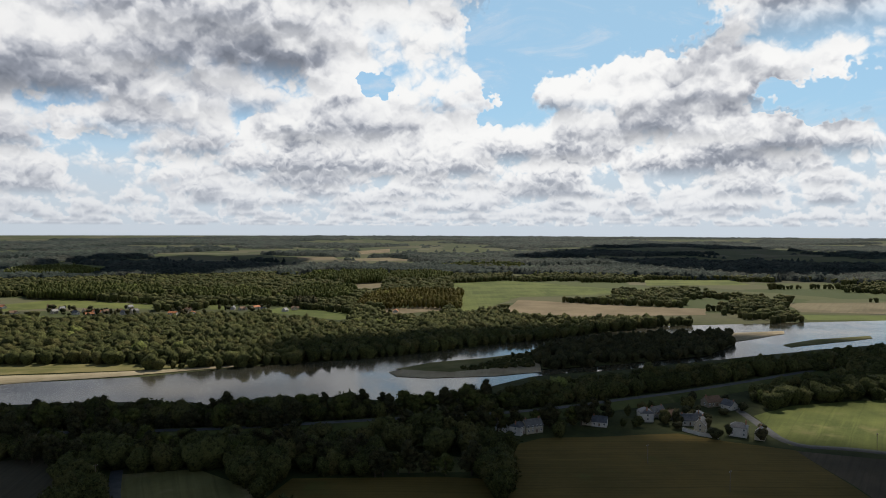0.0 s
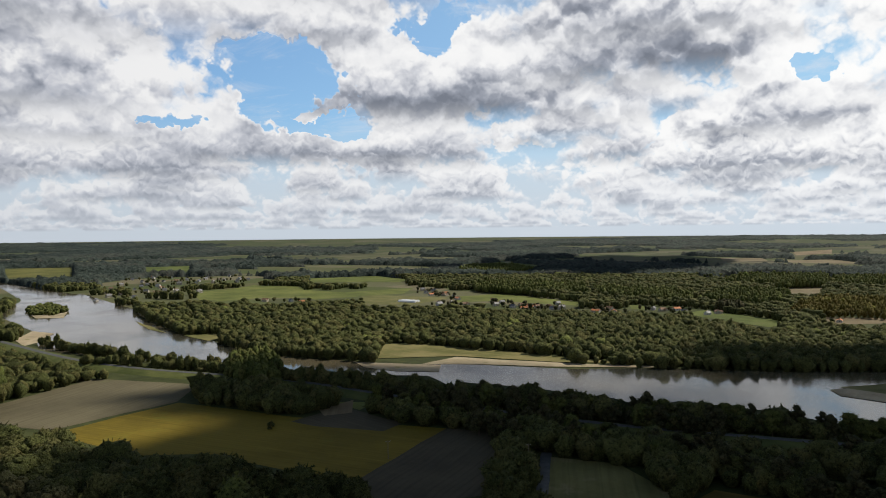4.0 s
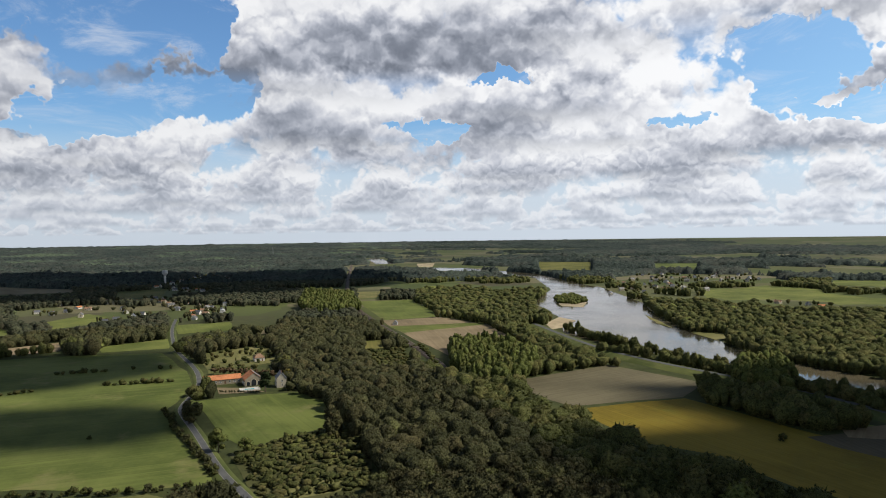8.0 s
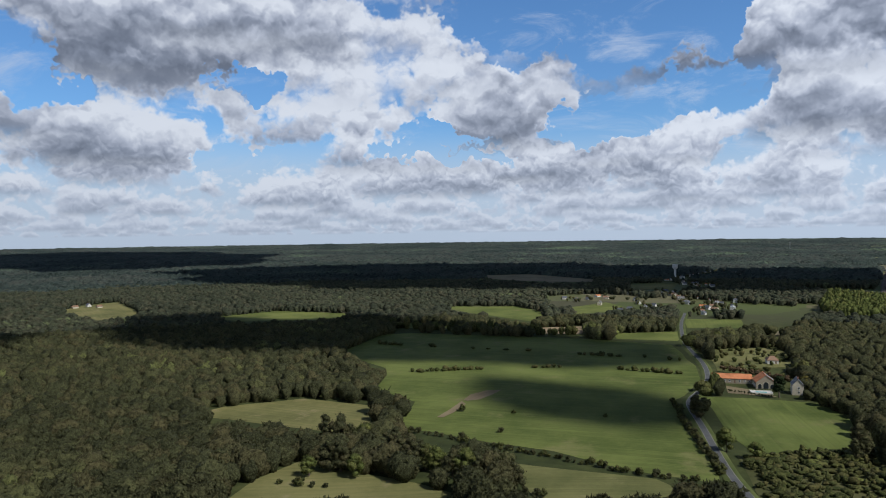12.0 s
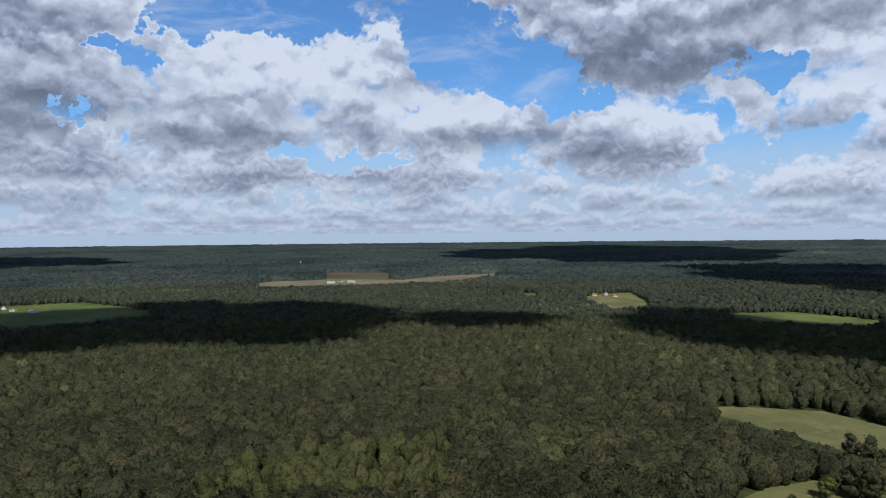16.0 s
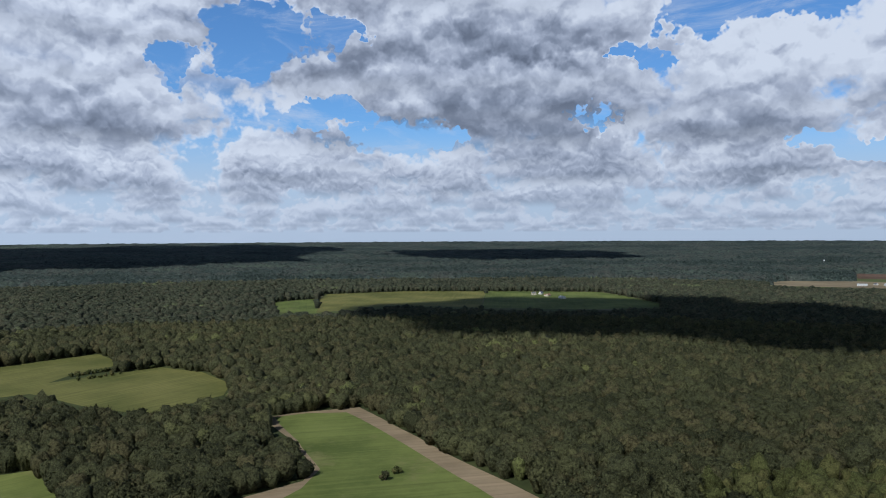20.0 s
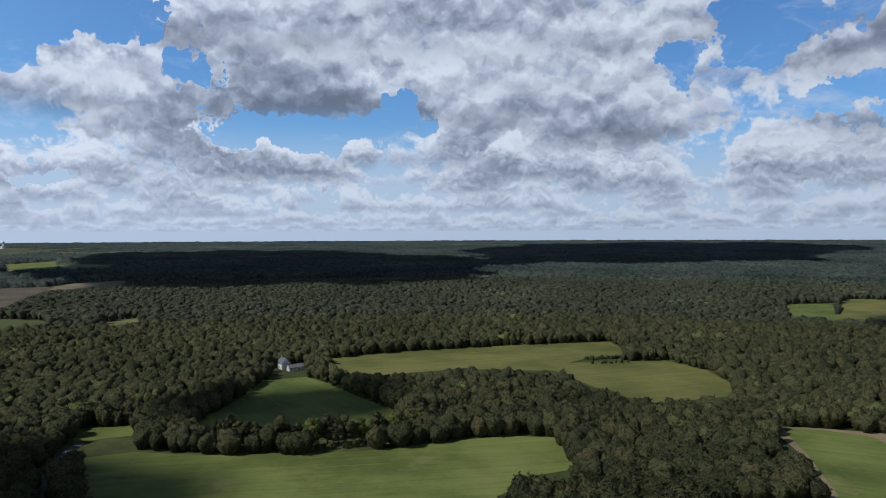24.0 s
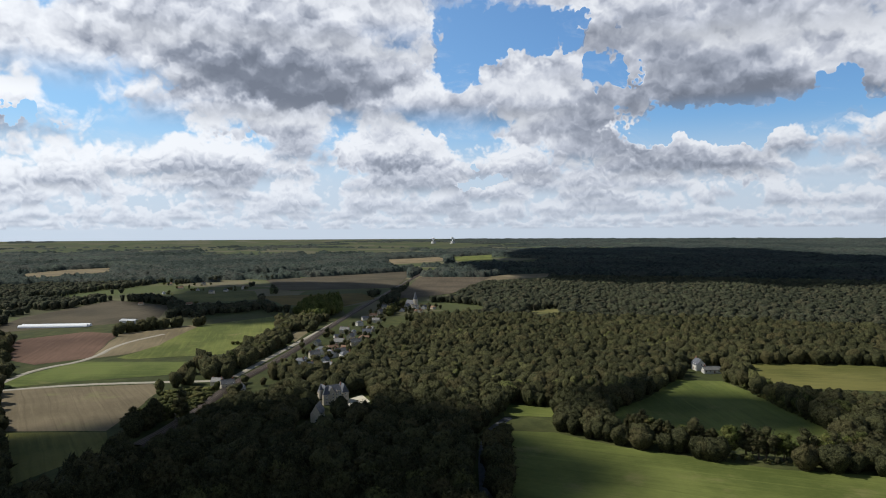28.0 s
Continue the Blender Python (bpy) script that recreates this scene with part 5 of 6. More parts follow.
M["film"] = material("tunnel_film", plaster((0.68, 0.69, 0.70), (0.85, 0.86, 0.87)), 0.35, 0.0, 0.5)
M["metal"] = material("grey_metal", lambda n, p: n.ramp(n.noise(p, 1.0), [(0.3, (0.30, 0.31, 0.32)), (0.7, (0.46, 0.47, 0.48))]), 0.45, 0.0, 0.5)
M["pole_wood"] = material("pole_wood", lambda n, p: n.ramp(n.noise(p, 3.0), [(0.3, (0.13, 0.10, 0.075)), (0.7, (0.22, 0.18, 0.14))]), 0.9)
M["steam"] = material("steam", lambda n, p: (0.9, 0.91, 0.92), 1.0, 0.0, 0.0)
M["pool"] = material("pool_water", lambda n, p: n.ramp(n.noise(p, 0.6), [(0.3, (0.10, 0.34, 0.36)), (0.7, (0.18, 0.46, 0.47))]), 0.05, 0.0, 0.5)


def box(bm, x0, y0, z0, x1, y1, z1):
    v = [bm.verts.new(c) for c in ((x0, y0, z0), (x1, y0, z0), (x1, y1, z0), (x0, y1, z0), (x0, y0, z1), (x1, y0, z1), (x1, y1, z1), (x0, y1, z1))]
    for f in ((3, 2, 1, 0), (4, 5, 6, 7), (0, 1, 5, 4), (1, 2, 6, 5), (2, 3, 7, 6), (3, 0, 4, 7)):
        bm.faces.new([v[k] for k in f])


def walls(w, d, h, gable):
    """Outer walls with the gable ends carried up under the roof."""
    bm = bmesh.new()
    pts = [(-w / 2, -d / 2), (w / 2, -d / 2), (w / 2, d / 2), (-w / 2, d / 2)]
    lo = [bm.verts.new((x, y, -0.5)) for x, y in pts]
    hi = [bm.verts.new((x, y, h)) for x, y in pts]
    tops = [bm.verts.new((s * w / 2, 0, h + gable)) for s in (-1, 1)] if gable else None
    bm.faces.new((lo[0], lo[1], hi[1], hi[0]))
    bm.faces.new((lo[2], lo[3], hi[3], hi[2]))
    bm.faces.new((lo[1], lo[2], hi[2], tops[1], hi[1]) if gable else (lo[1], lo[2], hi[2], hi[1]))
    bm.faces.new((lo[3], lo[0], hi[0], tops[0], hi[3]) if gable else (lo[3], lo[0], hi[0], hi[3]))
    return bm


def gable_roof(w, d, h, rise, over=0.35, thick=0.22):
    """Two slopes with thickness, eaves and a ridge cap."""
    bm = bmesh.new()
    W, D = w / 2 + over, d / 2 + over
    low = h - rise * over / (d / 2)
    for s in (-1, 1):
        a = [(-W, s * D, low), (W, s * D, low), (W, 0, h + rise), (-W, 0, h + rise)]
        under = [bm.verts.new(p) for p in a]
        over_ = [bm.verts.new((p[0], p[1], p[2] + thick)) for p in a]
        bm.faces.new(under if s > 0 else under[::-1])
        bm.faces.new(over_[::-1] if s > 0 else over_)
        for k in range(4):
            bm.faces.new((under[k], under[(k + 1) % 4], over_[(k + 1) % 4], over_[k]))
    box(bm, -W, -0.18, h + rise + thick - 0.06, W, 0.18, h + rise + thick + 0.1)
    bmesh.ops.recalc_face_normals(bm, faces=bm.faces)
    return bm


def hip_roof(w, d, h, rise, over=0.3):
    bm = bmesh.new()
    W, D, r = w / 2 + over, d / 2 + over, max(0.3, w / 2 - d * 0.36)
    lo = [bm.verts.new(p) for p in ((-W, -D, h), (W, -D, h), (W, D, h), (-W, D, h))]
    eave = [bm.verts.new((v.co.x, v.co.y, h + 0.2)) for v in lo]
    top = [bm.verts.new((-r, 0, h + rise)), bm.verts.new((r, 0, h + rise))]
    bm.faces.new(lo[::-1])
    for k in range(4):
        bm.faces.new((lo[k], lo[(k + 1) % 4], eave[(k + 1) % 4], eave[k]))
    bm.faces.new((eave[0], eave[1], top[1], top[0]))
    bm.faces.new((eave[2], eave[3], top[0], top[1]))
    bm.faces.new((eave[1], eave[2], top[1]))
    bm.faces.new((eave[3], eave[0], top[0]))
    return bm


def window(parent, x, y, z, face, w=1.0, h=1.4):
    """A framed window with its pane, on the wall that looks along face (0: -y, 1: +x, 2: +y, 3: -x)."""
    m = Matrix.Translation((x, y, z)) @ Matrix.Rotation(radians(90 * face), 4, "Z")
    bm = bmesh.new()
    for a, b, c, e in ((-w / 2 - .12, w / 2 + .12, h, h + .14), (-w / 2 - .12, w / 2 + .12, -.12, 0), (-w / 2 - .12, -w / 2, 0, h), (w / 2, w / 2 + .12, 0, h), (-.04, .04, 0, h)):
        box(bm, a, -0.10, c, b, 0.05, e)
    frame_ = part("window", bm, M["paint"], parent, at=m)
    bm = bmesh.new()
    box(bm, -w / 2, -0.03, 0, w / 2, 0.03, h)
    part("pane", bm, M["glass"], frame_)


def house(name, label, w, d, h, rise, wall, roof, storeys=1, hip=False, chimneys=1, doors=1, wing=None, category="house"):
    """A house on the spot; its long side faces -y."""
    base = new(name)
    part("wall", walls(w, d, h, 0 if hip else rise), M[wall], base)
    part("roof", hip_roof(w, d, h, rise) if hip else gable_roof(w, d, h, rise), M[roof], base)
    for k in range(chimneys):
        bm = bmesh.new()
        x = (-1 if k % 2 == 0 else 1) * w * 0.40
        box(bm, x - .45, -.35, h + rise * 0.55, x + .45, .35, h + rise + 1.1)
        box(bm, x - .55, -.45, h + rise + 1.1, x + .55, .45, h + rise + 1.3)
        part("chimney", bm, M["brick"], base)
    n = max(2, int(w / 3.2))
    for s in range(storeys):
        z = 0.95 + s * 2.8
        for k in range(n):
            x = -w / 2 + w * (k + .5) / n
            if not (s == 0 and doors and k == n // 2):
                window(base, x, -d / 2 - 0.02, z, 0)
            if k % 2 == 0:
                window(base, x, d / 2 + 0.02, z, 2)
        window(base, w / 2 + 0.02, 0.4, z, 1)
        window(base, -w / 2 - 0.02, -0.4, z, 3)
    if doors:
        x = -w / 2 + w * (n // 2 + .5) / n
        bm = bmesh.new()
        box(bm, x - .5, -d / 2 - .08, -0.05, x + .5, -d / 2 + .05, 2.1)
        part("door", bm, M["wood_door"], base)
    if wing:
        ww, wd, wh, wr, wx, wy, wm = wing
        off = Matrix.Translation((wx, wy, 0)) @ Matrix.Rotation(radians(90), 4, "Z")
        wl = part("wing", walls(ww, wd, wh, wr), M[wall], base, at=off)
        part("wing_roof", gable_roof(ww, wd, wh, wr), M[wm], wl)
    return tagged(base, label, category)


def stand(ob, x, y, turn, up=0.4, size=1.0):
    ob.matrix_basis = Matrix.Translation((x, y, float(lift(x, y)) + up)) @ Matrix.Rotation(radians(turn), 4, "Z") @ Matrix.Scale(size, 4)
    return ob


# village houses: patterns, then copies at their plots
PATTERNS = {
    "a": house("house", "cream rendered village house with a grey slate roof", 11, 8, 3.2, 3.6, "render", "slate"),
    "b": house("house", "limestone village house with a weathered slate roof", 13, 7.5, 4.6, 3.8, "limestone", "old_slate", 2, chimneys=2),
    "c": house("house", "white bungalow with a low orange tile roof", 14, 9, 2.9, 2.4, "render", "orange_tile"),
    "d": house("house", "cream house with a brown tile roof and a side wing", 12, 8, 3.0, 3.0, "limestone", "brown_tile", wing=(7, 6, 2.8, 2.2, 3, -5, "brown_tile")),
    "e": house("house", "pale two-storey house with a hipped slate roof", 11, 9, 5.6, 3.0, "render", "slate", 2, hip=True),
    "f": house("shed", "long grey farm shed with a metal roof", 26, 11, 4.2, 2.2, "concrete", "metal", chimneys=0, doors=1, category="shed"),
}
placed = set()


def plots(kinds, *spots_):
    """Houses of the given kinds at the spots (x, y, turn)."""
    for k, (x, y, turn) in enumerate(spots_):
        pattern = PATTERNS[kinds[k % len(kinds)]]
        if pattern.name in placed:
            pattern = copy_thing(pattern, Matrix())
        else:
            placed.add(pattern.name)
        pattern["group"] = "village houses"
        stand(pattern, x, y, turn, size=0.66 + 0.2 * ((k * 37 % 11) / 11))


plots("aebd", (33, 384, 115), (41, 380, 60), (49, 383, 25), (83, 400, 70), (89, 396, -20), (118, 408, 90), (127, 416, 25), (132, 411, 25), (140, 399, 0), (148, 405, 70), (143, 387, 60), (176, 443, 0), (178, 435, 115), (160, 378, 150))
plots("b", (169, 372, 60))
plots("ab", (-118, 354, 90), (-150, 349, 25))
plots("adc", (-517, 955, 60), (-474, 930, 115), (-448, 912, 0), (-435, 979, 60), (-342, 928, 60), (-323, 909, 115), (-289, 970, 90), (-275, 963, 60), (-260, 978, 60), (-242, 951, 150), (-543, 975, 25), (-608, 972, 150), (-212, 946, 70), (-204, 966, 115), (-63, 944, 90), (-114, 989, 115))
plots("acdb", (-832, 820, -20), (-801, 814, 60), (-872, 802, 25), (-758, 1088, 60), (-725, 1076, 0), (-680, 1044, 60), (-616, 981, 60), (-576, 901, 115), (-583, 880, 70), (-690, 1016, 70), (-552, 902, 60), (-505, 914, 70), (-471, 903, -20), (-449, 913, 90), (-433, 937, 115), (-402, 917, 60))
plots("abea", (-1578, 1024, 60), (-1464, 976, 0), (-1562, 1070, 25), (-1447, 1019, 0), (-1552, 1115, -20), (-1332, 977, 60), (-1439, 1078, -20), (-1323, 1014, 150), (-1428, 1122, 90), (-1313, 1053, 115), (-1323, 918, 25), (-1359, 903, 70), (-1348, 1112, 115), (-1272, 1087, -20), (-1306, 1148, 60))
plots("abda", (-1513, 1039, 90), (-1569, 1115, 150), (-1432, 1043, 70), (-1489, 1115, 150), (-1374, 1061, 115), (-1466, 1161, 150), (-1372, 1116, 25), (-1463, 1225, 0), (-1350, 1160, 115), (-1378, 930, 60), (-1280, 894, 115), (-1221, 878, 25), (-1291, 843, 150), (-1422, 896, 90), (-1357, 833, 60))
plots("acd", (-721, 1045, -20), (-689, 1029, 0), (-664, 1021, 0), (-631, 997, 150), (-448, 893, 25), (-439, 918, 60), (-412, 908, 150), (-348, 907, 0), (-340, 939, 150))
plots("acda", (-1203, -233, 60), (-1260, -227, 150), (-1227, -207, 90), (-1112, -116, 70), (-1208, -155, 25), (-1328, -106, 60), (-1234, -87, 115), (-1162, -70, -20), (-1327, -125, 60), (-1117, -46, 90), (-1075, -28, 60), (-1166, -21, 70), (-1395, -123, 90), (-1269, -62, 150), (-1392, -201, 0), (-1320, -267, 150), (-1432, -313, 0), (-1435, -242, -20), (-1140, -377, 90), (-1092, -376, 150))
plots("abea", (-1645, -80, 150), (-1685, -56, 60), (-1748, -140, 25), (-1706, -30, -20), (-1607, -103, 115), (-1645, -10, 70), (-1313, -142, 115), (-1147, -143, 25), (-1076, -125, 0), (-1194, -40, 0), (-1207, -1, 0), (-1032, -154, 90), (-1049, -143, 90), (-1115, -198, 0), (-1170, -246, -20), (-1200, -273, 115))
stand(house("cottage", "white garden cottage with a red-brown hipped tile roof", 9, 8, 2.7, 3.4, "render", "brown_tile", hip=True, chimneys=0), -652.0, 27.5, 100)
plots("f", (-1102, -5, 0))
plots("adbac", (-1372, -109, 0), (-1273, -91, 47), (-1222, -84, 94), (-1172, -74, 141), (-1051, -44, 8), (-1088, -39, 55), (-1126, -33, 102), (-1155, -28, 149), (-1112, -5, 16), (-1602, -56, 63), (-1552, -45, 110), (-1554, -75, 157), (-1651, -108, 24), (-1612, -84, 71), (-1739, -151, 118), (-1016, -41, 165), (-1314, -102, 32))
plots("abe", (-1867, -144, 0), (-2127, -121, 61), (-2049, -80, 122), (-2128, -65, 3), (-2159, -44, 64), (-2061, -16, 125), (-2075, 1, 6), (-1909, -105, 67), (-1831, -123, 128), (-1992, -92, 9), (-1914, 7, 70), (-2006, -58, 131))
plots("bda", (109, -1314, 25), (81, -1291, 60), (97, -1331, 70))
plots("f", (54, -1248, 115), (-555, -1641, -20), (-607, -1640, 115))
plots("ad", (-592, -1672, 115), (-843, -1011, -20), (-870, -1012, 70), (-863, -979, -20))
plots("abeadb", (609, 57, 0), (631, 51, 115), (650, 46, 70), (608, 40, -20), (672, 37, 115), (698, 32, 70), (584, 52, 115), (734, 22, -20), (619, 23, 115), (775, 20, 0), (732, 10, 0), (794, 2, 60), (582, 36, 60), (639, 29, 115), (845, 15, 115), (899, 9, 115), (928, -2, 70), (1031, -19, 60), (1068, -36, 90), (1026, -51, 150), (1024, -64, 0), (1022, -76, 150), (1020, -88, 25), (869, -5, 70), (573, 62, 0), (701, 54, -20), (595, 60, 70), (635, 37, 25), (671, 25, 70), (696, 17, 115), (773, 6, 90), (966, -11, 150), (992, -25, 60), (990, -42, -20), (979, -66, 150), (784, 30, 70), (743, 36, 115))
plots("f", (860, 277, 60), (868, 265, 150), (905, 299, 70), (882, 254, -20))
plots("abd", (1341, 381, 25), (1283, 384, 60), (1121, 281, 115), (1411, 337, 0), (1340, 295, 70), (1460, 382, 90), (1389, 279, 60), (1440, 256, 0), (1578, 436, 90), (1662, 409, -20), (1566, 362, -20), (1142, 359, 70))
plots("b", (524, 112, 70), (514, 103, 115))
plots("a", (505, 92, 0))
plots("abd", (-1136, 670, 115), (-1182, 721, 90), (-1208, 763, 0), (-1131, 737, 60), (-1214, 817, 25), (-1158, 799, 70), (-1223, 863, 70), (-1164, 847, 115), (-1241, 930, 0), (-1272, 770, 115), (-1112, 859, 90), (-1260, 424, 150), (-854, 201, -20))

# garden trees between the houses
gardens = []
for ob in [o for o in bpy.data.objects if o.get("group") == "village houses"]:
    p = ob.matrix_basis.translation
    for _ in range(3):
        a, r = rng.uniform(0, 6.28), rng.uniform(10, 20)
        gardens.append((p.x + math.cos(a) * r, p.y + math.sin(a) * r))
p = np.array(gardens)
p = p[~open_ground(p[:, 0], p[:, 1], False)]
for k in range(12):
    m = quarter(p[:, 0], p[:, 1]) == k
    plant("garden_trees", mid_crowns, p[m, 0], p[m, 1], rng.normal(3.2, .6, m.sum()).clip(1.8, 5), rng.normal(6.5, 1.5, m.sum()).clip(3, 10), M["scrub" if k % 2 else "oak"], "green garden trees between village houses", "trees", 0.1, True)



# the farm with orange roofs
def farm():
    barn = stand(house("barn", "long stone barn with an orange tile roof", 27, 8.5, 3.4, 2.6, "rubble", "orange_tile", chimneys=0, category="barn"), *BARN)
    main = stand(house("farmhouse", "stone farmhouse with an orange roof and arched gable doorways", 14, 13, 4.6, 4.8, "rubble", "orange_tile", 1, chimneys=0, doors=0, category="farmhouse"), *MAIN)
    # a thin grey slab covers the +y slope of the orange roof
    slab = bmesh.new()
    lo, hi = Vector((0, 6.9, 4.55)), Vector((0, 0.15, 9.6))
    vs = [slab.verts.new((x, p.y, p.z + z)) for z in (0.0, 0.12) for x, p in ((-7.3, lo), (7.3, lo), (7.3, hi), (-7.3, hi))]
    for f in ((3, 2, 1, 0), (4, 5, 6, 7), (0, 1, 5, 4), (1, 2, 6, 5), (2, 3, 7, 6), (3, 0, 4, 7)):
        slab.faces.new([vs[k] for k in f])
    part("roof_slope", slab, M["old_slate"], main, "grey slab over one slope of the roof")

    def arch(name, y, w, h, out, mat, label=""):
        bm = bmesh.new()
        ring = [(y - w / 2, 0.0), (y - w / 2, h - w / 2)] + [(y - math.cos(math.pi * k / 10) * w / 2, h - w / 2 + math.sin(math.pi * k / 10) * w / 2) for k in range(1, 10)] + [(y + w / 2, h - w / 2), (y + w / 2, 0.0)]
        front, rear = [bm.verts.new((7.0 + out, a, b)) for a, b in ring], [bm.verts.new((6.9, a, b)) for a, b in ring]
        bm.faces.new(front)
        for k in range(len(ring)):
            bm.faces.new((front[k], rear[k], rear[(k + 1) % len(ring)], front[(k + 1) % len(ring)]))
        part(name, bm, mat, main, label)

    for y, w, h in ((0.0, 3.4, 4.6), (-4.0, 2.3, 3.2), (4.0, 2.3, 3.2)):
        arch("arch_surround", y, w + 0.7, h + 0.35, 0.10, M["limestone"], "pale stone arch surround")
        # a dark sheet on the closed wall stands in for the opening's shade
        arch("archway", y, w, h, 0.16, M["glass"], "dark arched sheet standing in for the shade of a barn opening")
    stand(house("manor", "tall narrow stone house with a slate roof", 10, 7, 6.5, 4.0, "limestone", "slate", 2, category="house"), *SLATE)


BARN, MAIN, SLATE, COURT = ((-560.0, -3.5, 96), (-549.5, 18.0, 8), (-534.0, 38.0, 183), (-529.0, 15.5, 96))
farm()
cx, cy, ct = COURT
yard = tagged(new("terrace_wall"), "low white garden wall round a pale terrace", "wall")
stand(yard, cx, cy, ct)
for a, b, c, e in ((-7, -4, 7, -3.6), (-7, 3.6, 7, 4), (-7, -3.6, -6.6, 3.6), (6.6, -3.6, 7, 3.6)):
    bm = bmesh.new()
    box(bm, a, b, -0.2, c, e, 0.7)
    part("wall_side", bm, M["render"], yard)
bm = bmesh.new()
box(bm, -6.6, -3.6, -0.2, 6.6, 3.6, 0.25)
part("paving", bm, M["concrete"], yard)
bm = bmesh.new()
box(bm, -3.5, -1.6, 0.2, 3.5, 1.6, 0.3)
part("pool", bm, M["pool"], yard, "small turquoise pool")

# the white garden wall and the red-roofed house of the hamlet by the fields
hamlet_wall = tagged(new("garden_wall"), "low white rendered garden wall beside a field", "wall")
for (x0, y0), (x1, y1) in (((132.2, 385.9), (138.5, 377.0)), ((138.5, 377.0), (146.7, 371.5))):
    along = Vector((x1 - x0, y1 - y0))
    bm = bmesh.new()
    box(bm, 0, -0.2, -0.4, along.length, 0.2, 1.6)
    run = part("wall_run", bm, M["render"], hamlet_wall, at=Matrix.Translation((x0, y0, 0.4)) @ Matrix.Rotation(math.atan2(along.y, along.x), 4, "Z"))
    bm = bmesh.new()
    box(bm, -0.05, -0.28, 1.6, along.length + 0.05, 0.28, 1.75)
    part("coping", bm, M["old_slate"], run)
stand(house("house", "stone hamlet house with a red-brown tile roof", 13, 8, 3.4, 3.4, "rubble", "brown_tile"), 169.8, 442.5, 20, size=0.85)

# pollarded trees in a row behind the barn and the clipped hedge before the lawn
def low_row(name, label, category, line, wide, tall, mat, gap):
    for x, y in spots(line, gap, 0.3):
        ob = tagged(new(name), label, category, name + " row")
        part("stem", trunk_mesh(int(abs(x * 7)) % 97, tall * 0.7, 0.12), None, ob)
        part("crown", crown_mesh(int(abs(x * 7)) % 97, wide, tall, tall * 0.2, 7, mat, 0.5), None, ob)
        ob.matrix_basis = Matrix.Translation((x, y, 0.4))


low_row("pollard_tree", "russet brown pollarded tree in a clipped row", "tree", [(-600, -12), (-584, 12), (-567, 37)], 3.3, 5.6, M["russet"], 5.0)
low_row("box_hedge", "low clipped dark green hedge before the lawn", "hedge", [(-526, -6), (-520, 8), (-514, 22)], 1.2, 1.6, M["oak"], 2.2)

# the cottage between the fields
for k, (x, y, turn) in enumerate([(538.8, -259.5, 176), (524.7, -263.2, -95)]):
    stand(house("cottage" if k == 0 else "outbuilding", "white cottage with a weathered slate roof at the field edge" if k == 0 else "low stone outbuilding with a pale roof", (11, 13)[k], (7.5, 6)[k], (4.4, 2.6)[k], (4.0, 2.2)[k], "render", ("slate", "old_slate")[k], (2, 1)[k]), x, y, turn)

# the chateau in its park
x, y, turn = (464.3, 26.2, -65)
keep_ = stand(house("chateau", "pale stone chateau with a steep hipped slate roof", 21, 13, 8.6, 6.0, "limestone", "slate", 3, hip=True, chimneys=2, category="chateau"), x, y, turn)
for s in (-1, 1):
    off = Matrix.Translation((s * 9.5, -2, 0))
    pav = part("pavilion", walls(6.5, 16, 8.6, 0), M["limestone"], keep_, "projecting stone corner pavilion", at=off)
    bm = bmesh.new()
    lo = [bm.verts.new(p) for p in ((-3.6, -8.4, 8.6), (3.6, -8.4, 8.6), (3.6, 8.4, 8.6), (-3.6, 8.4, 8.6))]
    hi = [bm.verts.new((0, -5.2, 15.6)), bm.verts.new((0, 5.2, 15.6))]
    bm.faces.new((lo[0], lo[1], hi[0]))
    bm.faces.new((lo[2], lo[3], hi[1]))
    bm.faces.new((lo[1], lo[2], hi[1], hi[0]))
    bm.faces.new((lo[3], lo[0], hi[0], hi[1]))
    part("pavilion_roof", bm, M["slate"], pav)
    for z in (1.2, 4.2, 6.6):
        window(keep_, s * 9.5, -10.05, z, 0)
bm = bmesh.new()
vs = [bm.verts.new(p) for p in ((-7.2, -7.6, 8.6), (0.8, -7.6, 8.6), (-3.2, -7.6, 14.2), (-7.2, 0, 8.6), (0.8, 0, 8.6), (-3.2, 0, 14.2))]
bm.faces.new((vs[0], vs[3], vs[5], vs[2]))
bm.faces.new((vs[1], vs[2], vs[5], vs[4]))
part("gable_roof", bm, M["slate"], keep_, "steep slate roof of the front gable")
bm = bmesh.new()
bm.faces.new([bm.verts.new(p) for p in ((-6.9, -7.3, 8.4), (0.5, -7.3, 8.4), (-3.2, -7.3, 13.6))])
part("gable_wall", bm, M["limestone"], keep_, "pale stone front gable")
for x in (2.8, 5.0):
    dormer = bmesh.new()
    box(dormer, x - 0.7, -6.9, 8.7, x + 0.7, -4.6, 10.6)
    dormer = part("dormer", dormer, M["limestone"], keep_, "small stone roof dormer")
    cap = bmesh.new()
    bmesh.ops.create_cone(cap, cap_ends=True, segments=4, radius1=1.35, radius2=0.05, depth=1.5, matrix=Matrix.Translation((x, -5.8, 11.3)) @ Matrix.Rotation(radians(45), 4, "Z"))
    part("dormer_roof", cap, M["slate"], dormer)
turret = bmesh.new()
bmesh.ops.create_cone(turret, cap_ends=True, segments=10, radius1=1.8, radius2=1.8, depth=12.5, matrix=Matrix.Translation((-13.2, -4.0, 6.0)))
turret = part("turret", turret, M["limestone"], keep_, "round stone stair turret")
cap = bmesh.new()
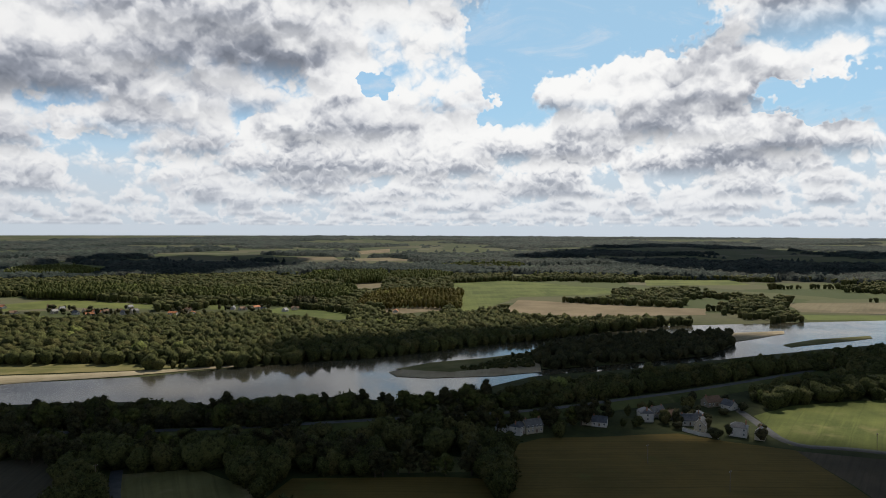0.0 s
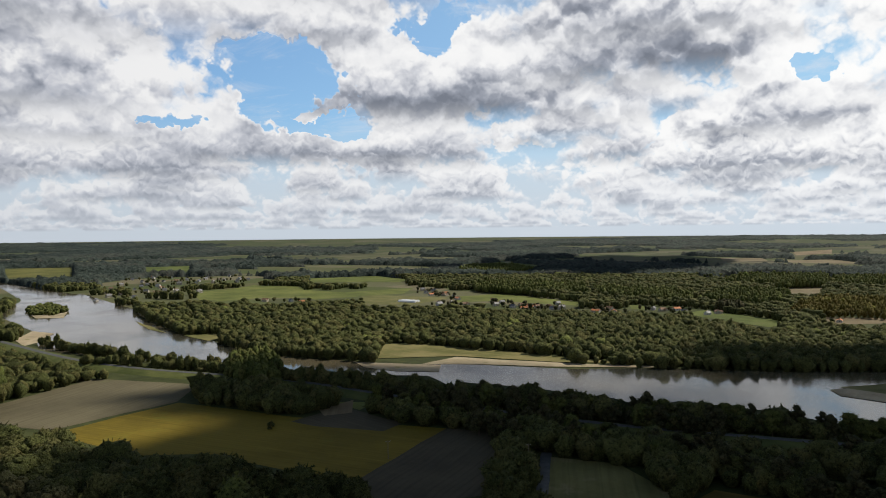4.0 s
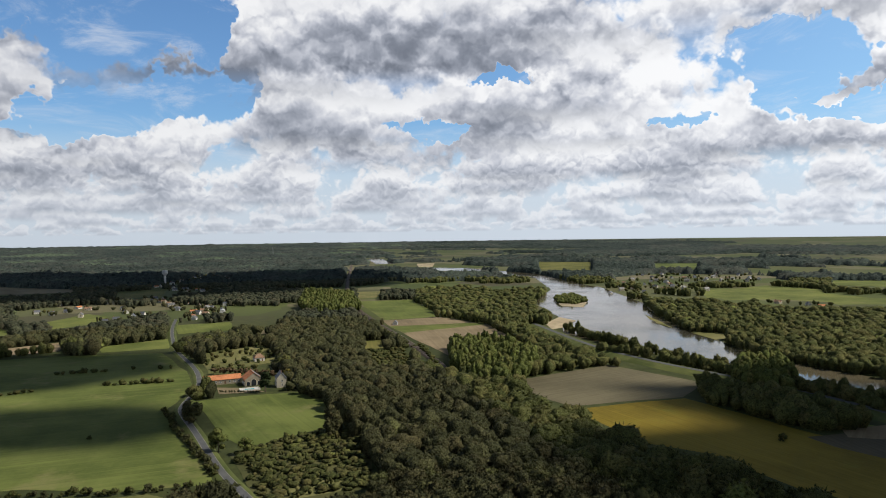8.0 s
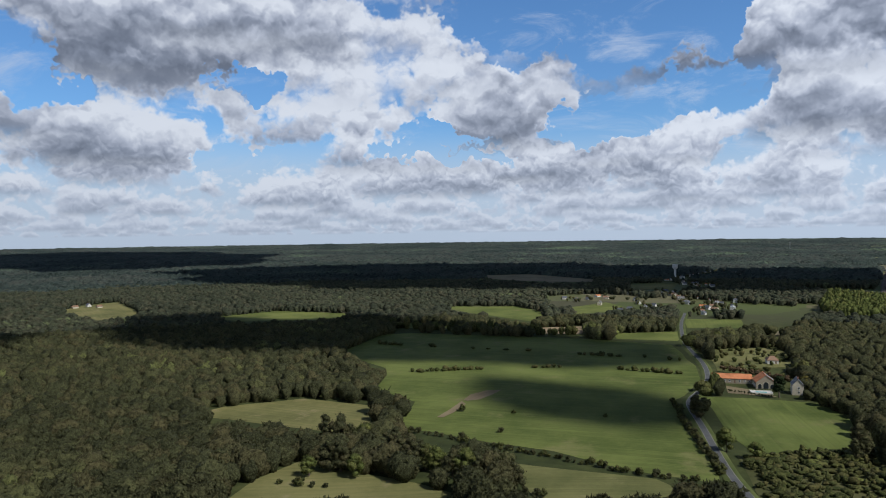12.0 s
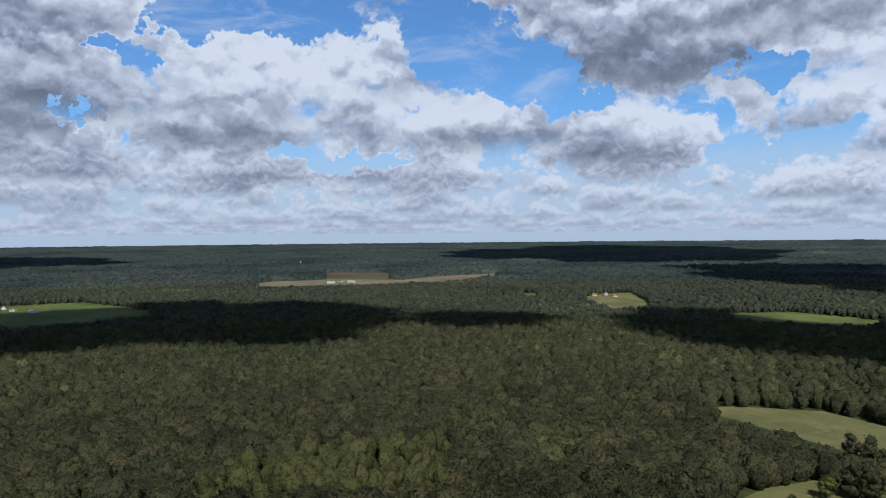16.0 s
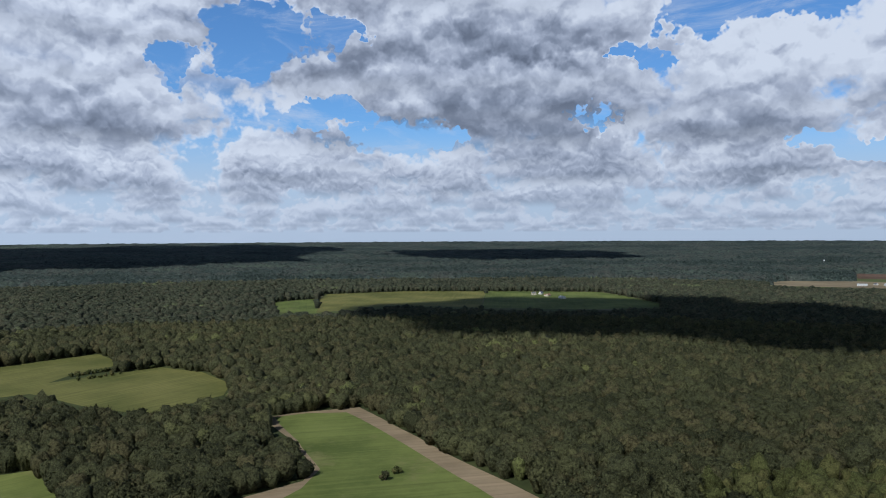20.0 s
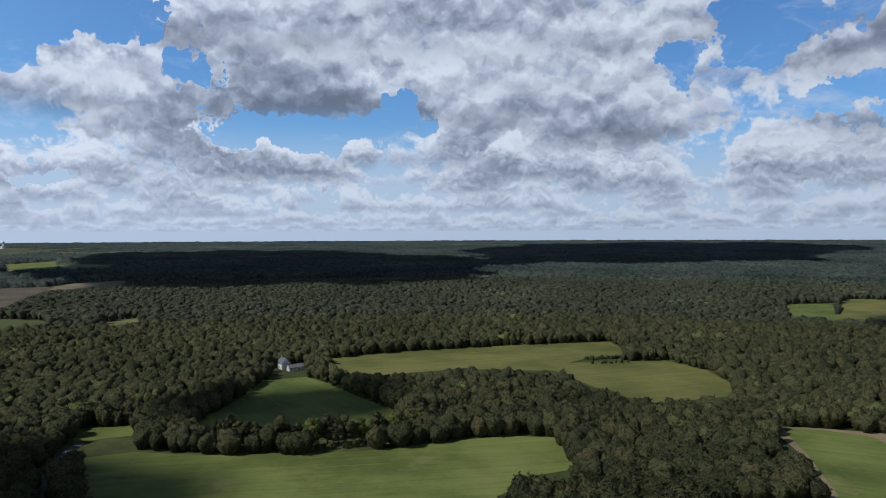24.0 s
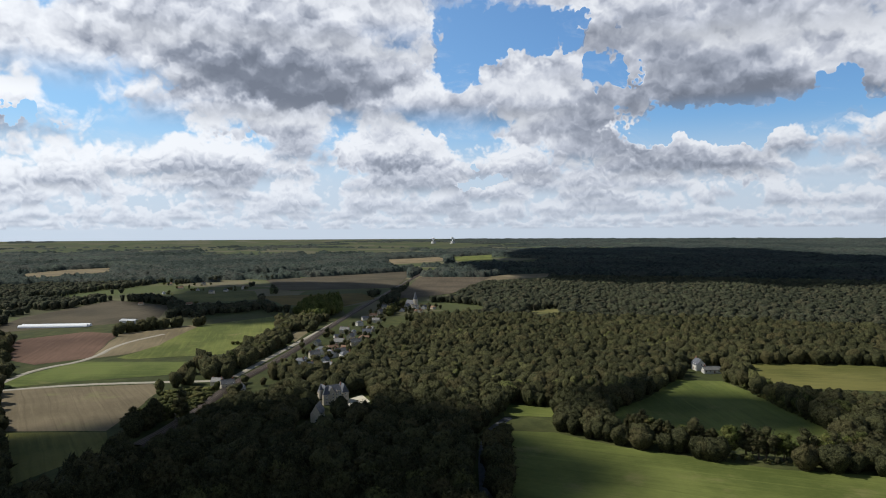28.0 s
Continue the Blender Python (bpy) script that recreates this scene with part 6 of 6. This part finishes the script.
bmesh.ops.create_cone(cap, cap_ends=True, segments=10, radius1=2.2, radius2=0.05, depth=5.5, matrix=Matrix.Translation((-13.2, -4.0, 15.0)))
part("turret_roof", cap, M["slate"], turret)
keep_.scale = (0.68, 0.68, 0.75)
x, y, turn = (418.8, 32.3, -8)
old_ = stand(house("chapel", "old stone chapel with a high bare gable", 15, 8, 6.0, 6.0, "limestone", "old_slate", chimneys=0, category="chapel"), x, y, turn)
old_.scale = (0.75, 0.75, 0.8)

# church, water tower, mast and other landmarks
x, y, turn = (1040.4, -57.7, 40)
nave = stand(house("church", "small village church with a slate spire", 17, 8, 6, 5, "limestone", "slate", chimneys=0, category="church"), x, y, turn)
tower = part("tower", walls(5, 5, 13, 0), M["limestone"], nave, at=Matrix.Translation((-9, 0, 0)))
bm = bmesh.new()
bmesh.ops.create_cone(bm, cap_ends=True, segments=8, radius1=3.4, radius2=0.05, depth=11, matrix=Matrix.Translation((0, 0, 18.5)))
part("spire", bm, M["slate"], tower)


def lathe(profile, seg=20):
    """A turned body from (radius, height) pairs."""
    bm = bmesh.new()
    rows = [[bm.verts.new((r * math.cos(2 * math.pi * k / seg), r * math.sin(2 * math.pi * k / seg), z)) for k in range(seg)] for r, z in profile]
    for lo, hi in zip(rows[:-1], rows[1:]):
        for k in range(seg):
            bm.faces.new((lo[k], lo[(k + 1) % seg], hi[(k + 1) % seg], hi[k])).smooth = True
    bm.faces.new(rows[-1])
    return bm


x, y = (-1749.0, -132.9)
wt = stand(tagged(new("water_tower"), "pale concrete water tower above the village", "water tower"), x, y, 0)
part("shaft", lathe([(3.2, -0.5), (2.6, 12), (2.6, 26)]), M["concrete"], wt)
part("tank", lathe([(2.6, 26), (6.0, 30), (6.4, 31), (6.4, 37), (5.8, 37.6), (0.5, 38.6)]), M["concrete"], wt)
for x, y, tall in [(-740.4, -2527.8, 22.0), (-3880.8, -2637.1, 24.0), (-3637.6, 231.7, 40.0)]:
    mast = stand(tagged(new("radio_mast"), "slender grey lattice radio mast", "mast"), x, y, 0)
    bm = bmesh.new()
    for sx, sy in ((-1, -1), (1, -1), (0, 1.2)):
        bmesh.ops.create_cone(bm, cap_ends=True, segments=5, radius1=0.28, radius2=0.16, depth=tall, matrix=Matrix.Translation((sx * 0.8, sy * 0.8, tall / 2)))
    part("legs", bm, M["metal"], mast)
    for z in range(3, int(tall), 4):
        bm = bmesh.new()
        box(bm, -0.9, -0.9, z, 0.9, 1.0, z + 0.25)
        part("brace", bm, M["metal"], mast)
    bm = bmesh.new()
    box(bm, -1.4, -0.2, tall - 5, 1.4, 0.2, tall - 1)
    part("antenna", bm, M["paint"], mast)

# cooling towers on the horizon with their steam
for k, (x, y) in enumerate([(4367.3, -382.5), (4345.3, -500.2)]):
    ct_ = stand(tagged(new("cooling_tower"), "distant power station cooling tower with steam", "cooling tower", "cooling towers"), x, y, 0)
    part("shell", lathe([(17, -2), (13, 5), (11.5, 10), (12.5, 15)]), M["concrete"], ct_)
    vs, fs, at = [], [], 0
    q = np.random.default_rng(k + 3)
    for j in range(8):
        sv, sf = near_crowns[j % 6]
        s = 2.5 + j * 0.9
        v = (sv - (0, 0, .5)) * (s, s, s * 1.3) + (j * j * 0.05 + q.normal(0, 1.5), q.normal(0, 1.5), 15 + j * (3.0 if k else 2.2))
        vs.append(v)
        fs.append(sf + at)
        at += len(v)
    part("steam_plume", mesh_of("steam_plume", np.concatenate(vs), np.concatenate(fs), M["steam"], True), None, ct_, "white rising steam plume")

# plastic tunnels and glasshouses
for x, y, long_, turn, rows_ in [(877, 376, 78, -90, 2), (895, 267, 27, -73, 1), (3067, 18, 164, -62, 5), (-3210, 2249, 379, 67, 4), (-3194, 2274, 341, 70, 4), (-656, 899, 31, 5, 2)]:
    th = stand(tagged(new("greenhouse"), "long white plastic growing tunnel on a field", "greenhouse"), x, y, turn)
    for r in range(rows_):
        bm = bmesh.new()
        arc = [(math.cos(math.pi * k / 8) * 4, math.sin(math.pi * k / 8) * 3.2) for k in range(9)]
        ends = [[bm.verts.new((s * long_ / 2, r * 8.6 + a, b)) for a, b in arc] for s in (-1, 1)]
        for k in range(8):
            bm.faces.new((ends[0][k], ends[0][k + 1], ends[1][k + 1], ends[1][k]))
        bm.faces.new(ends[0])
        bm.faces.new(ends[1][::-1])
        part("tunnel", bm, M["film"], th)

# wooden power poles along the fields
POLE = tagged(new("power_pole"), "wooden power pole with a cross arm in a field", "power pole", "power poles")
part("post", lathe([(0.17, -0.5), (0.11, 9.0)], 8), M["pole_wood"], POLE)
bm = bmesh.new()
box(bm, -1.1, -0.07, 8.1, 1.1, 0.07, 8.3)
part("cross_arm", bm, M["pole_wood"], POLE)
for s in (-0.95, 0.0, 0.95):
    part("insulator", lathe([(0.05, 0), (0.09, 0.12), (0.04, 0.25)], 6), M["paint"], POLE, at=Matrix.Translation((s, 0, 8.3)))
for k, (x, y) in enumerate([(97.2, 331.0), (121.5, 294.9), (-148.8, 300.1), (-209.2, 269.3), (217.9, 350.8), (409.2, 111.0), (430.1, 77.3)]):
    stand(POLE if k == 0 else copy_thing(POLE, Matrix()), x, y, 40)
